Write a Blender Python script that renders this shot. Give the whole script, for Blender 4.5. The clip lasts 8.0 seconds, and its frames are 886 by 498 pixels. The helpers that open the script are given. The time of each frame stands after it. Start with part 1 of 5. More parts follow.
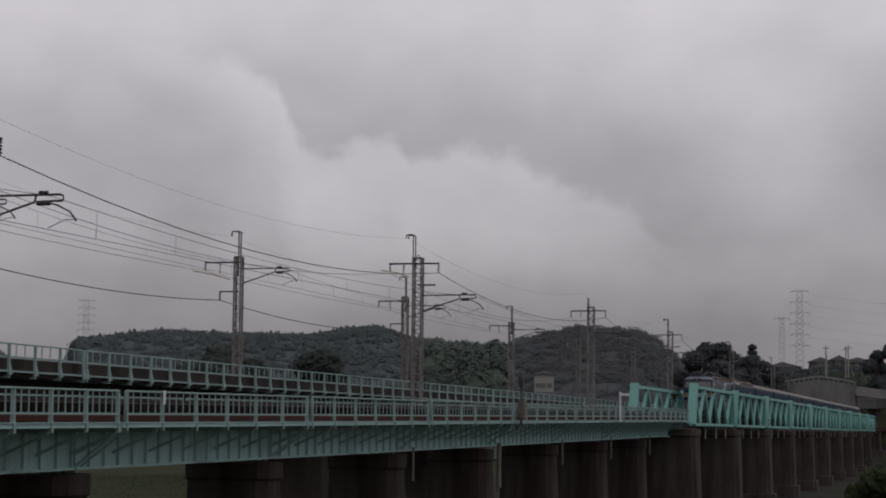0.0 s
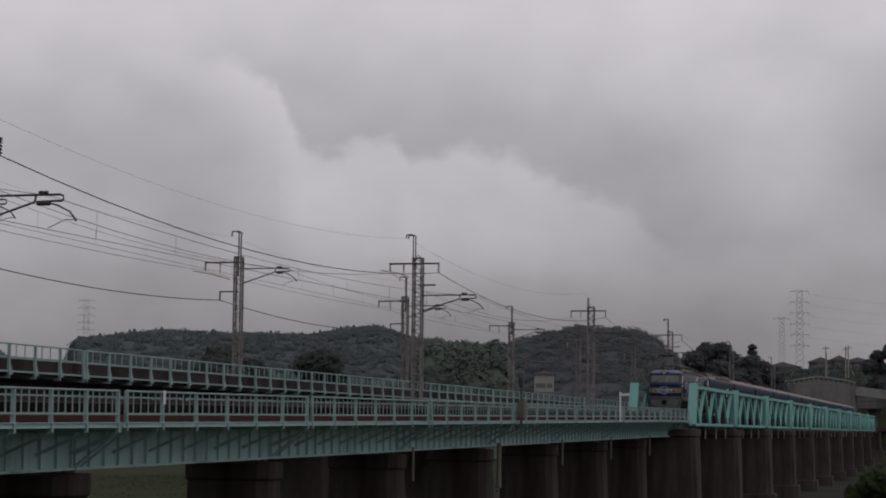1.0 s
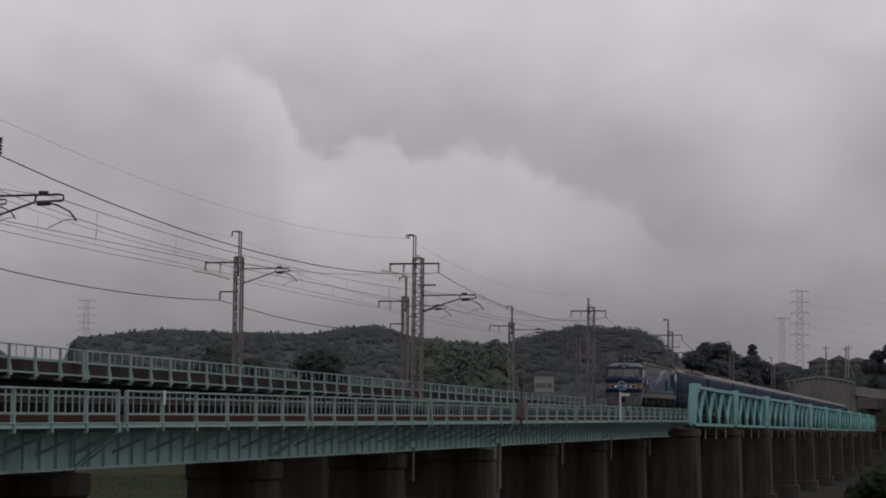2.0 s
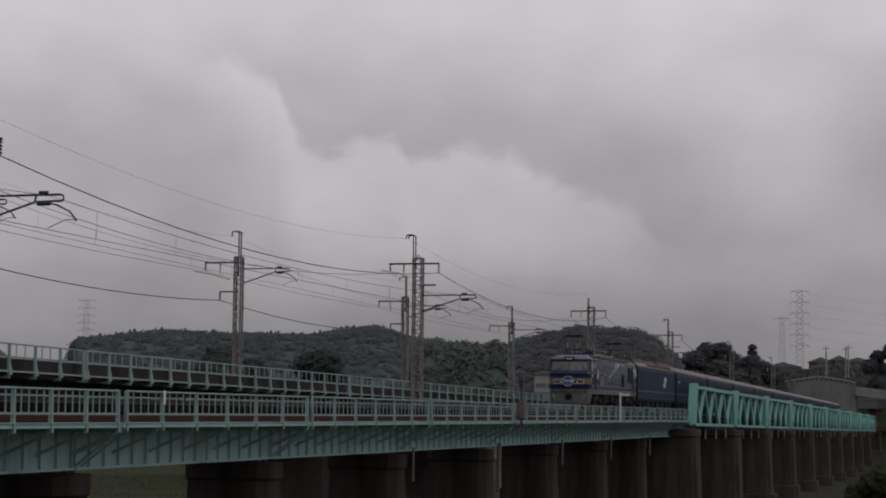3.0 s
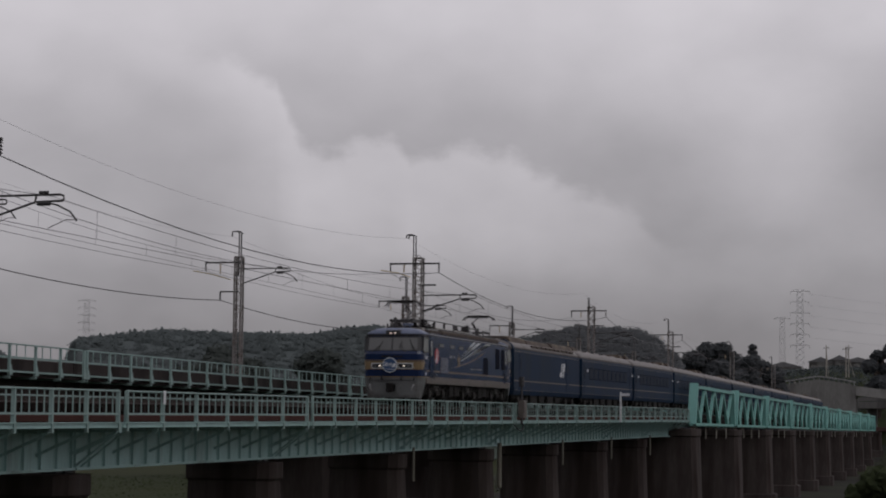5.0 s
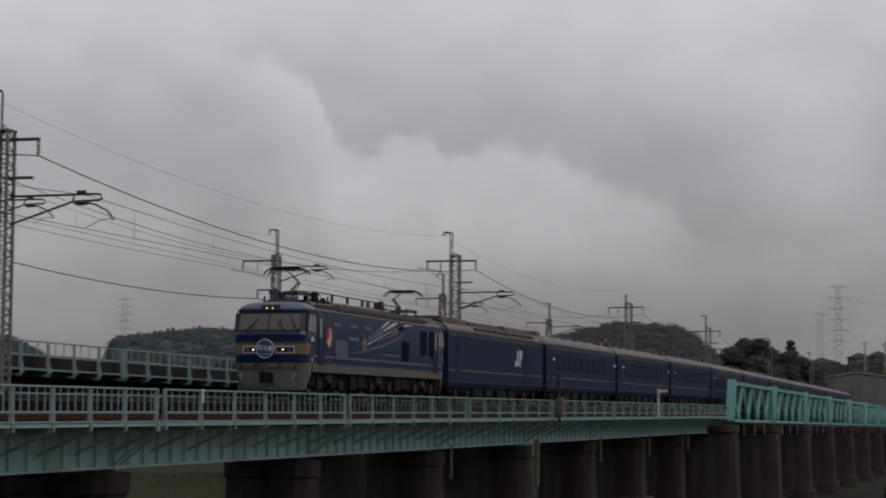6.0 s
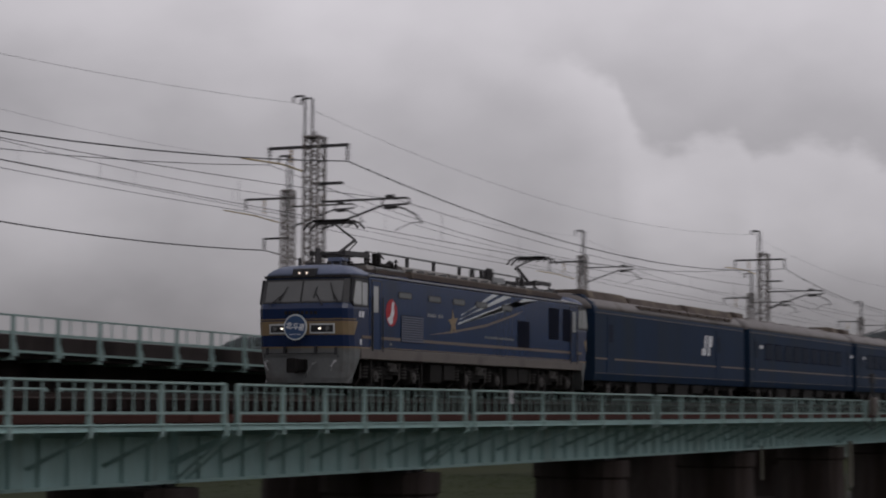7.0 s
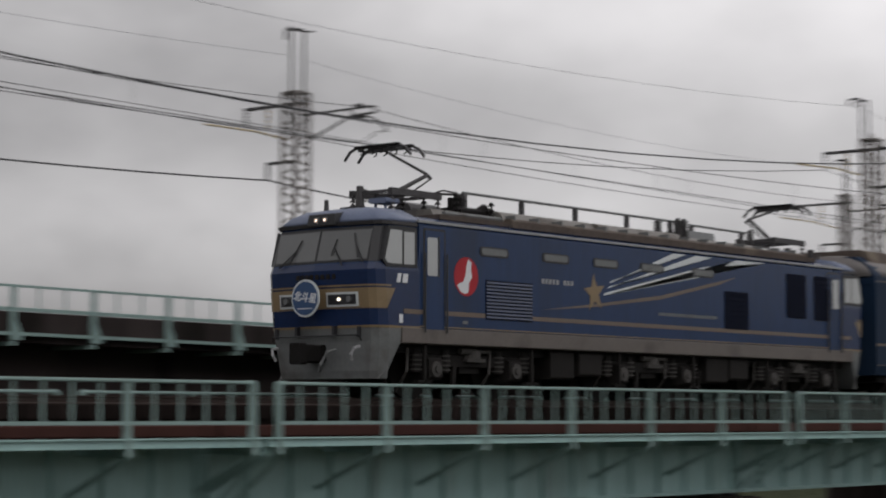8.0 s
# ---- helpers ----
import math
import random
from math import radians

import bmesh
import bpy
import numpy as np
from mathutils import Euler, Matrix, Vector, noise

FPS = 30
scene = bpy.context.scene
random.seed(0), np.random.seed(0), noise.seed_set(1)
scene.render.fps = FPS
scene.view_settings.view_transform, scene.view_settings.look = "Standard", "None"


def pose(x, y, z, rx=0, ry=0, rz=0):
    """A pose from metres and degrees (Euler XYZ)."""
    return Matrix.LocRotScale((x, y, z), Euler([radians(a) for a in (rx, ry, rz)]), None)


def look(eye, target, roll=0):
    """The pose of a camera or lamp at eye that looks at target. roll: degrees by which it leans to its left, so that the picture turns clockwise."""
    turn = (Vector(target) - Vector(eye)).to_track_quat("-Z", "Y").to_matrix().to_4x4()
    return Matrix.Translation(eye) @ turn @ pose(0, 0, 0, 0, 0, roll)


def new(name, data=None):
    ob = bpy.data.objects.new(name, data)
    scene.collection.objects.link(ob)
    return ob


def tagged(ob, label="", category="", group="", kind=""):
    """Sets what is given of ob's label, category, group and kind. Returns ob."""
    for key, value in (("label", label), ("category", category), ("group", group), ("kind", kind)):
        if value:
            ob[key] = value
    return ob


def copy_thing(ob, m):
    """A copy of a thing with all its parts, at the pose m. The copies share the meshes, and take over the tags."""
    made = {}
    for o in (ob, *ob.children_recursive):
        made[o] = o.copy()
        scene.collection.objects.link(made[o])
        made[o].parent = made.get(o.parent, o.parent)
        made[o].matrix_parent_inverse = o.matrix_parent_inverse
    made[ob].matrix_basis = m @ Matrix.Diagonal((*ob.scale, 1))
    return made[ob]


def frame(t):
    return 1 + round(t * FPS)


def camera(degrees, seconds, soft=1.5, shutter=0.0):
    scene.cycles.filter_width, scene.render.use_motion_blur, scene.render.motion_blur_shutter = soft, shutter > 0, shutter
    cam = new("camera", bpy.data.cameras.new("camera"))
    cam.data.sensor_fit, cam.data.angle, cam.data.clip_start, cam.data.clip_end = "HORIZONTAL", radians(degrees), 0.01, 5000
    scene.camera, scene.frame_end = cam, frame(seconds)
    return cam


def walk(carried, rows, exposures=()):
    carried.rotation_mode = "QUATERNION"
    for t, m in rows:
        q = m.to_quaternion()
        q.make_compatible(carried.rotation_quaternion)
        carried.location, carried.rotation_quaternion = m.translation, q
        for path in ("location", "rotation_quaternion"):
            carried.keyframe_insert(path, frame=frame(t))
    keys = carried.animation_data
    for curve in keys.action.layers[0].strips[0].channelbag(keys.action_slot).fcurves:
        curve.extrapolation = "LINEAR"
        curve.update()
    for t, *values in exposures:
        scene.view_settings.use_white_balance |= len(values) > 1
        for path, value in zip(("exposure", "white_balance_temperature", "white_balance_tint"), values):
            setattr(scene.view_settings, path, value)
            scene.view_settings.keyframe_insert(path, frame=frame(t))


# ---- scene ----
# ---- camera and its path: it stands on the river bank and pans after the train ----
cam = camera(24.19, 8.0, 1.95, 0.36)
EYE = (0.0, -26.558, -0.623)


def aim(yaw, pitch, roll):
    """The camera's pose from its bearing (degrees from +x towards +y), tilt and lean."""
    a, b = radians(yaw), radians(pitch)
    way = Vector((math.cos(a) * math.cos(b), math.sin(a) * math.cos(b), math.sin(b)))
    return look(EYE, Vector(EYE) + 50 * way, roll)


PATH = [
    (0.0, aim(14.664, 4.845, 0.60)),
    (4.7, aim(14.670, 4.850, 0.60)),
    (5.4, aim(14.690, 4.830, 0.55)),
    (5.8, aim(14.970, 4.768, 0.45)),
    (6.0, aim(15.693, 4.763, 0.38)),
    (6.5, aim(19.183, 4.739, 0.33)),
    (7.0, aim(24.190, 4.728, 0.36)),
    (7.5, aim(30.206, 4.729, 0.33)),
    (7.8, aim(35.392, 4.804, 0.26)),
    (8.0, aim(39.578, 4.889, 0.22)),
]
EXPO = [(0.0, 0.0, 6500, 10), (5.8, -0.03, 6500, 10), (6.5, -0.06, 6500, 10), (7.0, 0.02, 6500, 10), (7.5, 0.20, 6500, 9), (8.0, 0.50, 6620, 5)]
walk(cam, PATH, EXPO)

# ---- world: an overcast sky, and a weak, very wide sun behind the cloud ----
world = bpy.data.worlds.new("overcast")
scene.world = world
world.use_nodes = True
wn, wl = world.node_tree.nodes, world.node_tree.links
wn.clear()


def wnode(kind):
    return wn.new(kind)


def wmath(op, a, b=None, c=None):
    n = wnode("ShaderNodeMath")
    n.operation = op
    for i, v in enumerate((a, b, c)):
        if v is None:
            continue
        if isinstance(v, (int, float)):
            n.inputs[i].default_value = v
        else:
            wl.new(v, n.inputs[i])
    return n.outputs[0]


def wsmooth(v, lo, hi):
    n = wnode("ShaderNodeMapRange")
    n.interpolation_type = "SMOOTHSTEP"
    wl.new(v, n.inputs[0])
    n.inputs[1].default_value, n.inputs[2].default_value = lo, hi
    return n.outputs[0]


tc = wnode("ShaderNodeTexCoord")
sep = wnode("ShaderNodeSeparateXYZ")
wl.new(tc.outputs["Generated"], sep.inputs[0])
az = wmath("MULTIPLY", wmath("ARCTAN2", sep.outputs[1], sep.outputs[0]), 57.2958)
el = wmath("MULTIPLY", wmath("ARCSINE", sep.outputs[2]), 57.2958)
comb = wnode("ShaderNodeCombineXYZ")
wl.new(az, comb.inputs[0])
wl.new(wmath("MULTIPLY", el, 1.5), comb.inputs[1])


def wnoise(scale, detail, offset, rough=0.5):
    m = wnode("ShaderNodeVectorMath")
    m.operation = "ADD"
    wl.new(comb.outputs[0], m.inputs[0])
    m.inputs[1].default_value = offset
    n = wnode("ShaderNodeTexNoise")
    n.inputs["Scale"].default_value, n.inputs["Detail"].default_value = scale, detail
    n.inputs["Roughness"].default_value = rough
    wl.new(m.outputs[0], n.inputs["Vector"])
    return n.outputs["Fac"]


big = wnoise(0.11, 3, (3.0, 7.0, 0.0))
mid = wnoise(0.42, 4, (11.0, 2.0, 4.0))
fine = wnoise(1.3, 4, (5.0, 9.0, 2.0), 0.55)
# the ragged top edge of the bright bank of cloud, by bearing
EDGE = [(-20, 3.5), (4, 4.0), (8.2, 5.0), (9.7, 6.25), (10.7, 6.68), (11.9, 6.97), (12.85, 7.63), (14.26, 7.83), (15.0, 7.64), (15.7, 7.44), (16.0, 8.10), (17.1, 7.98), (17.5, 7.70), (18.5, 7.79), (18.95, 8.37), (19.4, 9.4), (20.9, 10.1), (23.5, 10.3), (27, 9.6), (40, 9.0)]
ramp = wnode("ShaderNodeValToRGB")
ramp.color_ramp.interpolation = "EASE"
while len(ramp.color_ramp.elements) < len(EDGE):
    ramp.color_ramp.elements.new(0.5)
for e, (a, h) in zip(ramp.color_ramp.elements, EDGE):
    e.position = (a + 20) / 60
for e, (a, h) in zip(ramp.color_ramp.elements, EDGE):
    e.color = (h / 20, h / 20, h / 20, 1)
wl.new(wmath("DIVIDE", wmath("ADD", az, 20.0), 60.0), ramp.inputs[0])
edge = wmath("MULTIPLY", ramp.outputs[0], 20.0)
rag = wmath("ADD", wmath("MULTIPLY", wmath("SUBTRACT", mid, 0.5), 0.7), wmath("MULTIPLY", wmath("SUBTRACT", fine, 0.5), 0.8))
depth_in = wmath("ADD", wmath("SUBTRACT", edge, el), rag)
bank = wmath("MULTIPLY", wmath("MULTIPLY", wsmooth(depth_in, -0.15, 0.5), wsmooth(depth_in, 5.0, 0.3)), wmath("MULTIPLY", wsmooth(az, 23.5, 18.6), wsmooth(az, 6.5, 13.0)))
high = wmath("MULTIPLY", wsmooth(el, 7.0, 12.0), 0.23)
low = wsmooth(el, 1.0, 6.5)
level = wmath("ADD", wmath("MULTIPLY", low, 0.19), 0.185)
level = wmath("ADD", level, high)
level = wmath("ADD", level, wmath("MULTIPLY", wmath("SUBTRACT", big, 0.5), 0.30))
level = wmath("ADD", level, wmath("MULTIPLY", wmath("SUBTRACT", mid, 0.5), 0.10))
level = wmath("ADD", level, wmath("MULTIPLY", bank, 0.125))
far_a, far_e = wmath("SUBTRACT", az, 5.4), wmath("SUBTRACT", el, 7.9)
far_r = wmath("SQRT", wmath("ADD", wmath("MULTIPLY", far_a, far_a), wmath("MULTIPLY", far_e, far_e)))
level = wmath("ADD", level, wmath("MULTIPLY", wsmooth(wmath("ADD", far_r, wmath("MULTIPLY", rag, 0.8)), 3.2, 0.6), 0.085))
level = wmath("ADD", level, wmath("MULTIPLY", wsmooth(az, 33.0, 45.0), wmath("MULTIPLY", wsmooth(el, 5.5, 10.5), -0.25)))
level = wmath("ADD", level, wmath("MULTIPLY", wmath("MULTIPLY", wmath("MULTIPLY", wsmooth(az, 27.0, 40.0), wsmooth(az, 49.0, 42.0)), wsmooth(el, 10.0, 4.0)), 0.07))
level = wmath("ADD", level, wmath("MULTIPLY", wmath("MULTIPLY", wsmooth(az, 12.0, 6.0), wsmooth(el, 9.0, 3.5)), 0.05))
level = wmath("ADD", level, wmath("MULTIPLY", wmath("MULTIPLY", wmath("MULTIPLY", wsmooth(az, 17.5, 21.5), wsmooth(az, 31.0, 26.0)), wsmooth(el, 9.5, 4.5)), 0.045))
level = wmath("MAXIMUM", level, 0.10)
tint = wnode("ShaderNodeMixRGB")
tint.blend_type = "MULTIPLY"
tint.inputs[0].default_value = 1.0
wl.new(level, tint.inputs[1])
tint.inputs[2].default_value = (1.012, 0.968, 1.025, 1)
sky = wnode("ShaderNodeTexSky")
sky.sky_type, sky.sun_disc, sky.sun_elevation, sky.sun_rotation = "NISHITA", False, radians(48), radians(130)
bg_cloud, bg_sky = wnode("ShaderNodeBackground"), wnode("ShaderNodeBackground")
wl.new(tint.outputs[0], bg_cloud.inputs[0])
bg_cloud.inputs[1].default_value = 1.0
wl.new(sky.outputs[0], bg_sky.inputs[0])
bg_sky.inputs[1].default_value = 0.05
mix = wnode("ShaderNodeMixShader")
mix.inputs[0].default_value = 0.96
wl.new(bg_sky.outputs[0], mix.inputs[1])
wl.new(bg_cloud.outputs[0], mix.inputs[2])
wout = wnode("ShaderNodeOutputWorld")
wl.new(mix.outputs[0], wout.inputs[0])

sun = new("sun", bpy.data.lights.new("sun", "SUN"))
sun.data.energy, sun.data.angle, sun.data.color = 0.3, radians(25), (1.0, 0.97, 0.94)
sun.matrix_world = look((20, -60, 70), (60, 0, 0))


# ---- materials ----
def mat(name, color, rough=0.6, metal=0.0, vary=0.15, scale=3.0, fine=40.0, bump=0.15, stain=None, stain_at=0.6, streak=False, per_object=0.0, island=0.0, spec=0.5):
    """A painted or natural surface: base colour with broad and fine variation, stains and fine relief."""
    m = bpy.data.materials.new(name)
    m.use_nodes = True
    nt = m.node_tree
    nd, ln = nt.nodes, nt.links
    b = nd["Principled BSDF"]
    b.inputs["Roughness"].default_value, b.inputs["Metallic"].default_value = rough, metal
    b.inputs["Specular IOR Level"].default_value = spec
    t = nd.new("ShaderNodeTexCoord")
    mp = nd.new("ShaderNodeMapping")
    ln.new(t.outputs["Object"], mp.inputs[0])
    if streak:
        mp.inputs["Scale"].default_value = (1, 1, 0.15)
    n1, n2 = nd.new("ShaderNodeTexNoise"), nd.new("ShaderNodeTexNoise")
    n1.inputs["Scale"].default_value, n1.inputs["Detail"].default_value = scale, 4
    n2.inputs["Scale"].default_value, n2.inputs["Detail"].default_value = fine, 3
    for n in (n1, n2):
        ln.new(mp.outputs[0], n.inputs["Vector"])
    add = nd.new("ShaderNodeMath")
    add.operation = "ADD"
    ln.new(n1.outputs["Fac"], add.inputs[0])
    ln.new(n2.outputs["Fac"], add.inputs[1])
    last = add.outputs[0]
    for amount, kind, socket in ((per_object, "ShaderNodeObjectInfo", "Random"), (island, "ShaderNodeNewGeometry", "Random Per Island")):
        if amount:
            oi = nd.new(kind)
            mul = nd.new("ShaderNodeMath")
            mul.operation = "MULTIPLY_ADD"
            ln.new(oi.outputs[socket], mul.inputs[0])
            mul.inputs[1].default_value = amount * 2
            ln.new(last, mul.inputs[2])
            last = mul.outputs[0]
    mr = nd.new("ShaderNodeMapRange")
    ln.new(last, mr.inputs[0])
    mr.inputs[1].default_value, mr.inputs[2].default_value = 0.6, 1.4 + 2 * (per_object + island)
    mr.inputs[3].default_value, mr.inputs[4].default_value = 1 - vary, 1 + vary
    mx = nd.new("ShaderNodeVectorMath")
    mx.operation = "SCALE"
    mx.inputs[0].default_value = color
    ln.new(mr.outputs[0], mx.inputs["Scale"])
    out = mx.outputs[0]
    if stain:
        n3 = nd.new("ShaderNodeTexNoise")
        n3.inputs["Scale"].default_value, n3.inputs["Detail"].default_value = scale * 0.7, 6
        ln.new(mp.outputs[0], n3.inputs["Vector"])
        ms = nd.new("ShaderNodeMapRange")
        ln.new(n3.outputs["Fac"], ms.inputs[0])
        ms.inputs[1].default_value, ms.inputs[2].default_value = stain_at - 0.06, stain_at + 0.1
        mm = nd.new("ShaderNodeMixRGB")
        ln.new(ms.outputs[0], mm.inputs[0])
        ln.new(out, mm.inputs[1])
        mm.inputs[2].default_value = (*stain, 1)
        out = mm.outputs[0]
    ln.new(out, b.inputs["Base Color"])
    if bump:
        bp = nd.new("ShaderNodeBump")
        bp.inputs["Strength"].default_value, bp.inputs["Distance"].default_value = bump, 0.02
        ln.new(n2.outputs["Fac"], bp.inputs["Height"])
        ln.new(bp.outputs[0], b.inputs["Normal"])
    return m


def glow(name, color, strength):
    m = bpy.data.materials.new(name)
    m.use_nodes = True
    b = m.node_tree.nodes["Principled BSDF"]
    b.inputs["Base Color"].default_value = (*color, 1)
    b.inputs["Emission Color"].default_value = (*color, 1)
    b.inputs["Emission Strength"].default_value = strength
    return m


GREEN = mat("pale_green_bridge_paint", (0.285, 0.425, 0.415), 0.55, vary=0.22, scale=0.9, fine=14, stain=(0.10, 0.12, 0.10), stain_at=0.66, streak=True, per_object=0.1)
RAILP = mat("pale_green_rail_paint", (0.22, 0.31, 0.298), 0.5, vary=0.15, scale=2, fine=30, stain=(0.16, 0.11, 0.07), stain_at=0.72, per_object=0.15)
TRUSSP = mat("turquoise_truss_paint", (0.165, 0.38, 0.35), 0.5, vary=0.15, scale=0.5, fine=9, stain=(0.10, 0.16, 0.14), stain_at=0.68, streak=True, per_object=0.1)
RUST = mat("rust_brown_timber", (0.055, 0.025, 0.021), 0.9, vary=0.35, scale=2.5, fine=25, bump=0.4, per_object=0.3, spec=0.12)
SLEEPER = mat("dark_tarred_sleeper", (0.017, 0.012, 0.011), 0.9, vary=0.3, scale=3, fine=25, bump=0.3, per_object=0.3, spec=0.12)
GUTTER = mat("pale_gutter_paint", (0.26, 0.26, 0.27), 0.45, vary=0.15, scale=3, fine=20, bump=0)
RAILSTEEL = mat("rail_steel", (0.04, 0.030, 0.027), 0.5, 0.3, vary=0.2, scale=5, fine=40, spec=0.12)
DARKB = mat("dark_brown_steel", (0.048, 0.037, 0.036), 0.7, vary=0.3, scale=0.8, fine=12, stain=(0.015, 0.011, 0.010), stain_at=0.55, streak=True, per_object=0.1, spec=0.12)
# dark ground colour that imitates the shade of the bridges and piers
BEDSHADE = mat("shade_dark_river_bed", (0.018, 0.0165, 0.014), 0.9, vary=0.4, scale=0.15, fine=1.5, bump=0.4, stain=(0.024, 0.028, 0.015), stain_at=0.58, spec=0.1)
PIERM = mat("dark_brick_pier", (0.058, 0.048, 0.046), 0.9, vary=0.35, scale=0.7, fine=9, bump=0.5, stain=(0.027, 0.020, 0.018), stain_at=0.52, streak=True, per_object=0.15, spec=0.12)
CONC = mat("weathered_concrete", (0.30, 0.28, 0.25), 0.85, vary=0.2, scale=0.8, fine=15, stain=(0.14, 0.12, 0.10), stain_at=0.58, streak=True, per_object=0.1)
PIPEC = mat("stained_pipe", (0.17, 0.165, 0.14), 0.7, vary=0.25, scale=2, fine=12, stain=(0.09, 0.08, 0.06), stain_at=0.55, streak=True)
GALV = mat("weathered_mast_steel", (0.20, 0.185, 0.18), 0.65, 0.2, vary=0.25, scale=2, fine=20, stain=(0.09, 0.06, 0.045), stain_at=0.58, per_object=0.1)
DARKST = mat("dark_fitting_steel", (0.055, 0.052, 0.055), 0.55, 0.3, vary=0.2, scale=4, fine=30)
WIREM = mat("dark_wire", (0.05, 0.05, 0.055), 0.6, 0.2, vary=0.1, bump=0)
THINW = mat("grey_thin_wire", (0.16, 0.16, 0.17), 0.6, 0.2, vary=0.1, bump=0)
INSUL = mat("brown_insulator_glaze", (0.30, 0.22, 0.12), 0.3, vary=0.15, scale=8)
BAMBOO = mat("yellow_guard_tube", (0.42, 0.33, 0.18), 0.5, vary=0.15, scale=4)
BLUE = mat("deep_blue_coach_paint", (0.0135, 0.032, 0.088), 0.2, vary=0.14, scale=0.7, fine=8, bump=0.03, stain=(0.016, 0.026, 0.055), stain_at=0.64, streak=True, spec=0.3)
BLUEC = mat("blue_sleeping_car_paint", (0.006, 0.020, 0.052), 0.55, vary=0.2, scale=0.5, fine=8, bump=0.04, stain=(0.012, 0.023, 0.042), stain_at=0.6, streak=True, spec=0.12)
NAVY = mat("navy_front_paint", (0.007, 0.019, 0.066), 0.27, vary=0.12, scale=1.5, fine=10, bump=0.02)
ROOFB = mat("light_blue_cab_roof", (0.115, 0.14, 0.215), 0.45, vary=0.15, scale=2, fine=15, bump=0.05)
GREYP = mat("grey_skirt_paint", (0.132, 0.138, 0.140), 0.5, vary=0.15, scale=1.5, fine=14, bump=0.06, stain=(0.075, 0.068, 0.062), stain_at=0.64)
BEIGE = mat("taupe_sill_paint", (0.105, 0.09, 0.082), 0.5, vary=0.15, scale=1.5, fine=12, bump=0.06, stain=(0.055, 0.045, 0.04), stain_at=0.62)
HATCH = mat("rain_streaked_roof_grey", (0.185, 0.175, 0.165), 0.6, vary=0.25, scale=2.0, fine=14, bump=0.1, stain=(0.085, 0.072, 0.062), stain_at=0.58, per_object=0.2)
GOLD = mat("dull_gold_paint", (0.195, 0.138, 0.075), 0.4, vary=0.12, scale=3, fine=20, bump=0.03)
GOLDL = mat("faint_gold_line", (0.13, 0.095, 0.07), 0.4, vary=0.12, scale=3, fine=20, bump=0)
SILVER = mat("silver_white_paint", (0.55, 0.58, 0.60), 0.35, 0.1, vary=0.08, scale=3, fine=20, bump=0)
WHITE = mat("white_marking_paint", (0.62, 0.63, 0.66), 0.4, vary=0.08, scale=4, fine=25, bump=0)
REDP = mat("red_emblem_paint", (0.34, 0.020, 0.030), 0.4, vary=0.1, scale=4, fine=25, bump=0, spec=0.2)
ROOFG = mat("sooty_coach_roof", (0.155, 0.142, 0.14), 0.65, vary=0.2, scale=0.8, fine=10, stain=(0.10, 0.085, 0.075), stain_at=0.58, per_object=0.15)
ROOFD = mat("brown_sooty_roof", (0.085, 0.068, 0.06), 0.75, vary=0.3, scale=1.2, fine=10, stain=(0.17, 0.14, 0.11), stain_at=0.6, spec=0.12)
BLACK = mat("black_underframe", (0.011, 0.010, 0.010), 0.7, vary=0.3, scale=3, fine=20, bump=0.2, spec=0.12)
UNDER = mat("grimy_bogie_grey", (0.016, 0.0145, 0.014), 0.7, vary=0.3, scale=4, fine=25, bump=0.2, per_object=0.3, spec=0.12)
# grey base stands in for sky mirrored in the panes
GLASS = mat("sky_grey_glass", (0.115, 0.117, 0.12), 0.06, vary=0.05, bump=0, spec=0.6)
# pale base colour holds reflected sky and daylight through the cab
GLASSL = mat("sky_pale_side_glass", (0.36, 0.37, 0.375), 0.06, vary=0.05, bump=0, spec=1.0)
FRAMEM = mat("black_window_rubber", (0.015, 0.015, 0.018), 0.5, vary=0.1, bump=0)
DISC = mat("blue_headmark_enamel", (0.02, 0.058, 0.145), 0.3, vary=0.1, scale=3, bump=0)
LAMP = glow("lit_headlamp", (1.0, 0.88, 0.74), 1.5)
LAMPR = glow("lit_roof_lamp", (1.0, 0.74, 0.62), 1.1)
GRASS = mat("wet_meadow", (0.030, 0.037, 0.018), 0.95, vary=0.30, scale=0.03, fine=0.6, bump=0.4, stain=(0.036, 0.040, 0.019), stain_at=0.6, spec=0.05)
# ridge and knoll: distance haze mixed into the leaf colour, paler and bluer
LEAFF = mat("hazed_hill_foliage", (0.083, 0.097, 0.099), 0.95, vary=0.14, scale=0.06, fine=1.1, bump=0.15, island=0.15, spec=0.03)
LEAFK = mat("hazed_knoll_foliage", (0.077, 0.082, 0.087), 0.95, vary=0.12, scale=0.06, fine=1.1, bump=0.15, island=0.15, spec=0.03)
# far-bank trees: leaf colour lifted and cooled to hold the haze
LEAFD = mat("hazed_conifer_foliage", (0.051, 0.055, 0.059), 0.9, vary=0.2, scale=0.2, fine=2.0, bump=0.3, island=0.2, spec=0.04)
LEAFM = mat("river_tree_foliage", (0.046, 0.053, 0.050), 0.9, vary=0.2, scale=0.2, fine=2.0, bump=0.3, island=0.25, spec=0.04)
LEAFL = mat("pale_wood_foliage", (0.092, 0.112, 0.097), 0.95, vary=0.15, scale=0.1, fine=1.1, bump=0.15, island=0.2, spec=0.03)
DUSTY = mat("dusty_bogie_steel", (0.060, 0.056, 0.054), 0.6, vary=0.3, scale=4, fine=25, bump=0.2, per_object=0.4, spec=0.2)
LEAFB = mat("bush_foliage", (0.038, 0.047, 0.024), 0.9, vary=0.25, scale=0.3, fine=2.0, bump=0.2, island=0.15, spec=0.05)
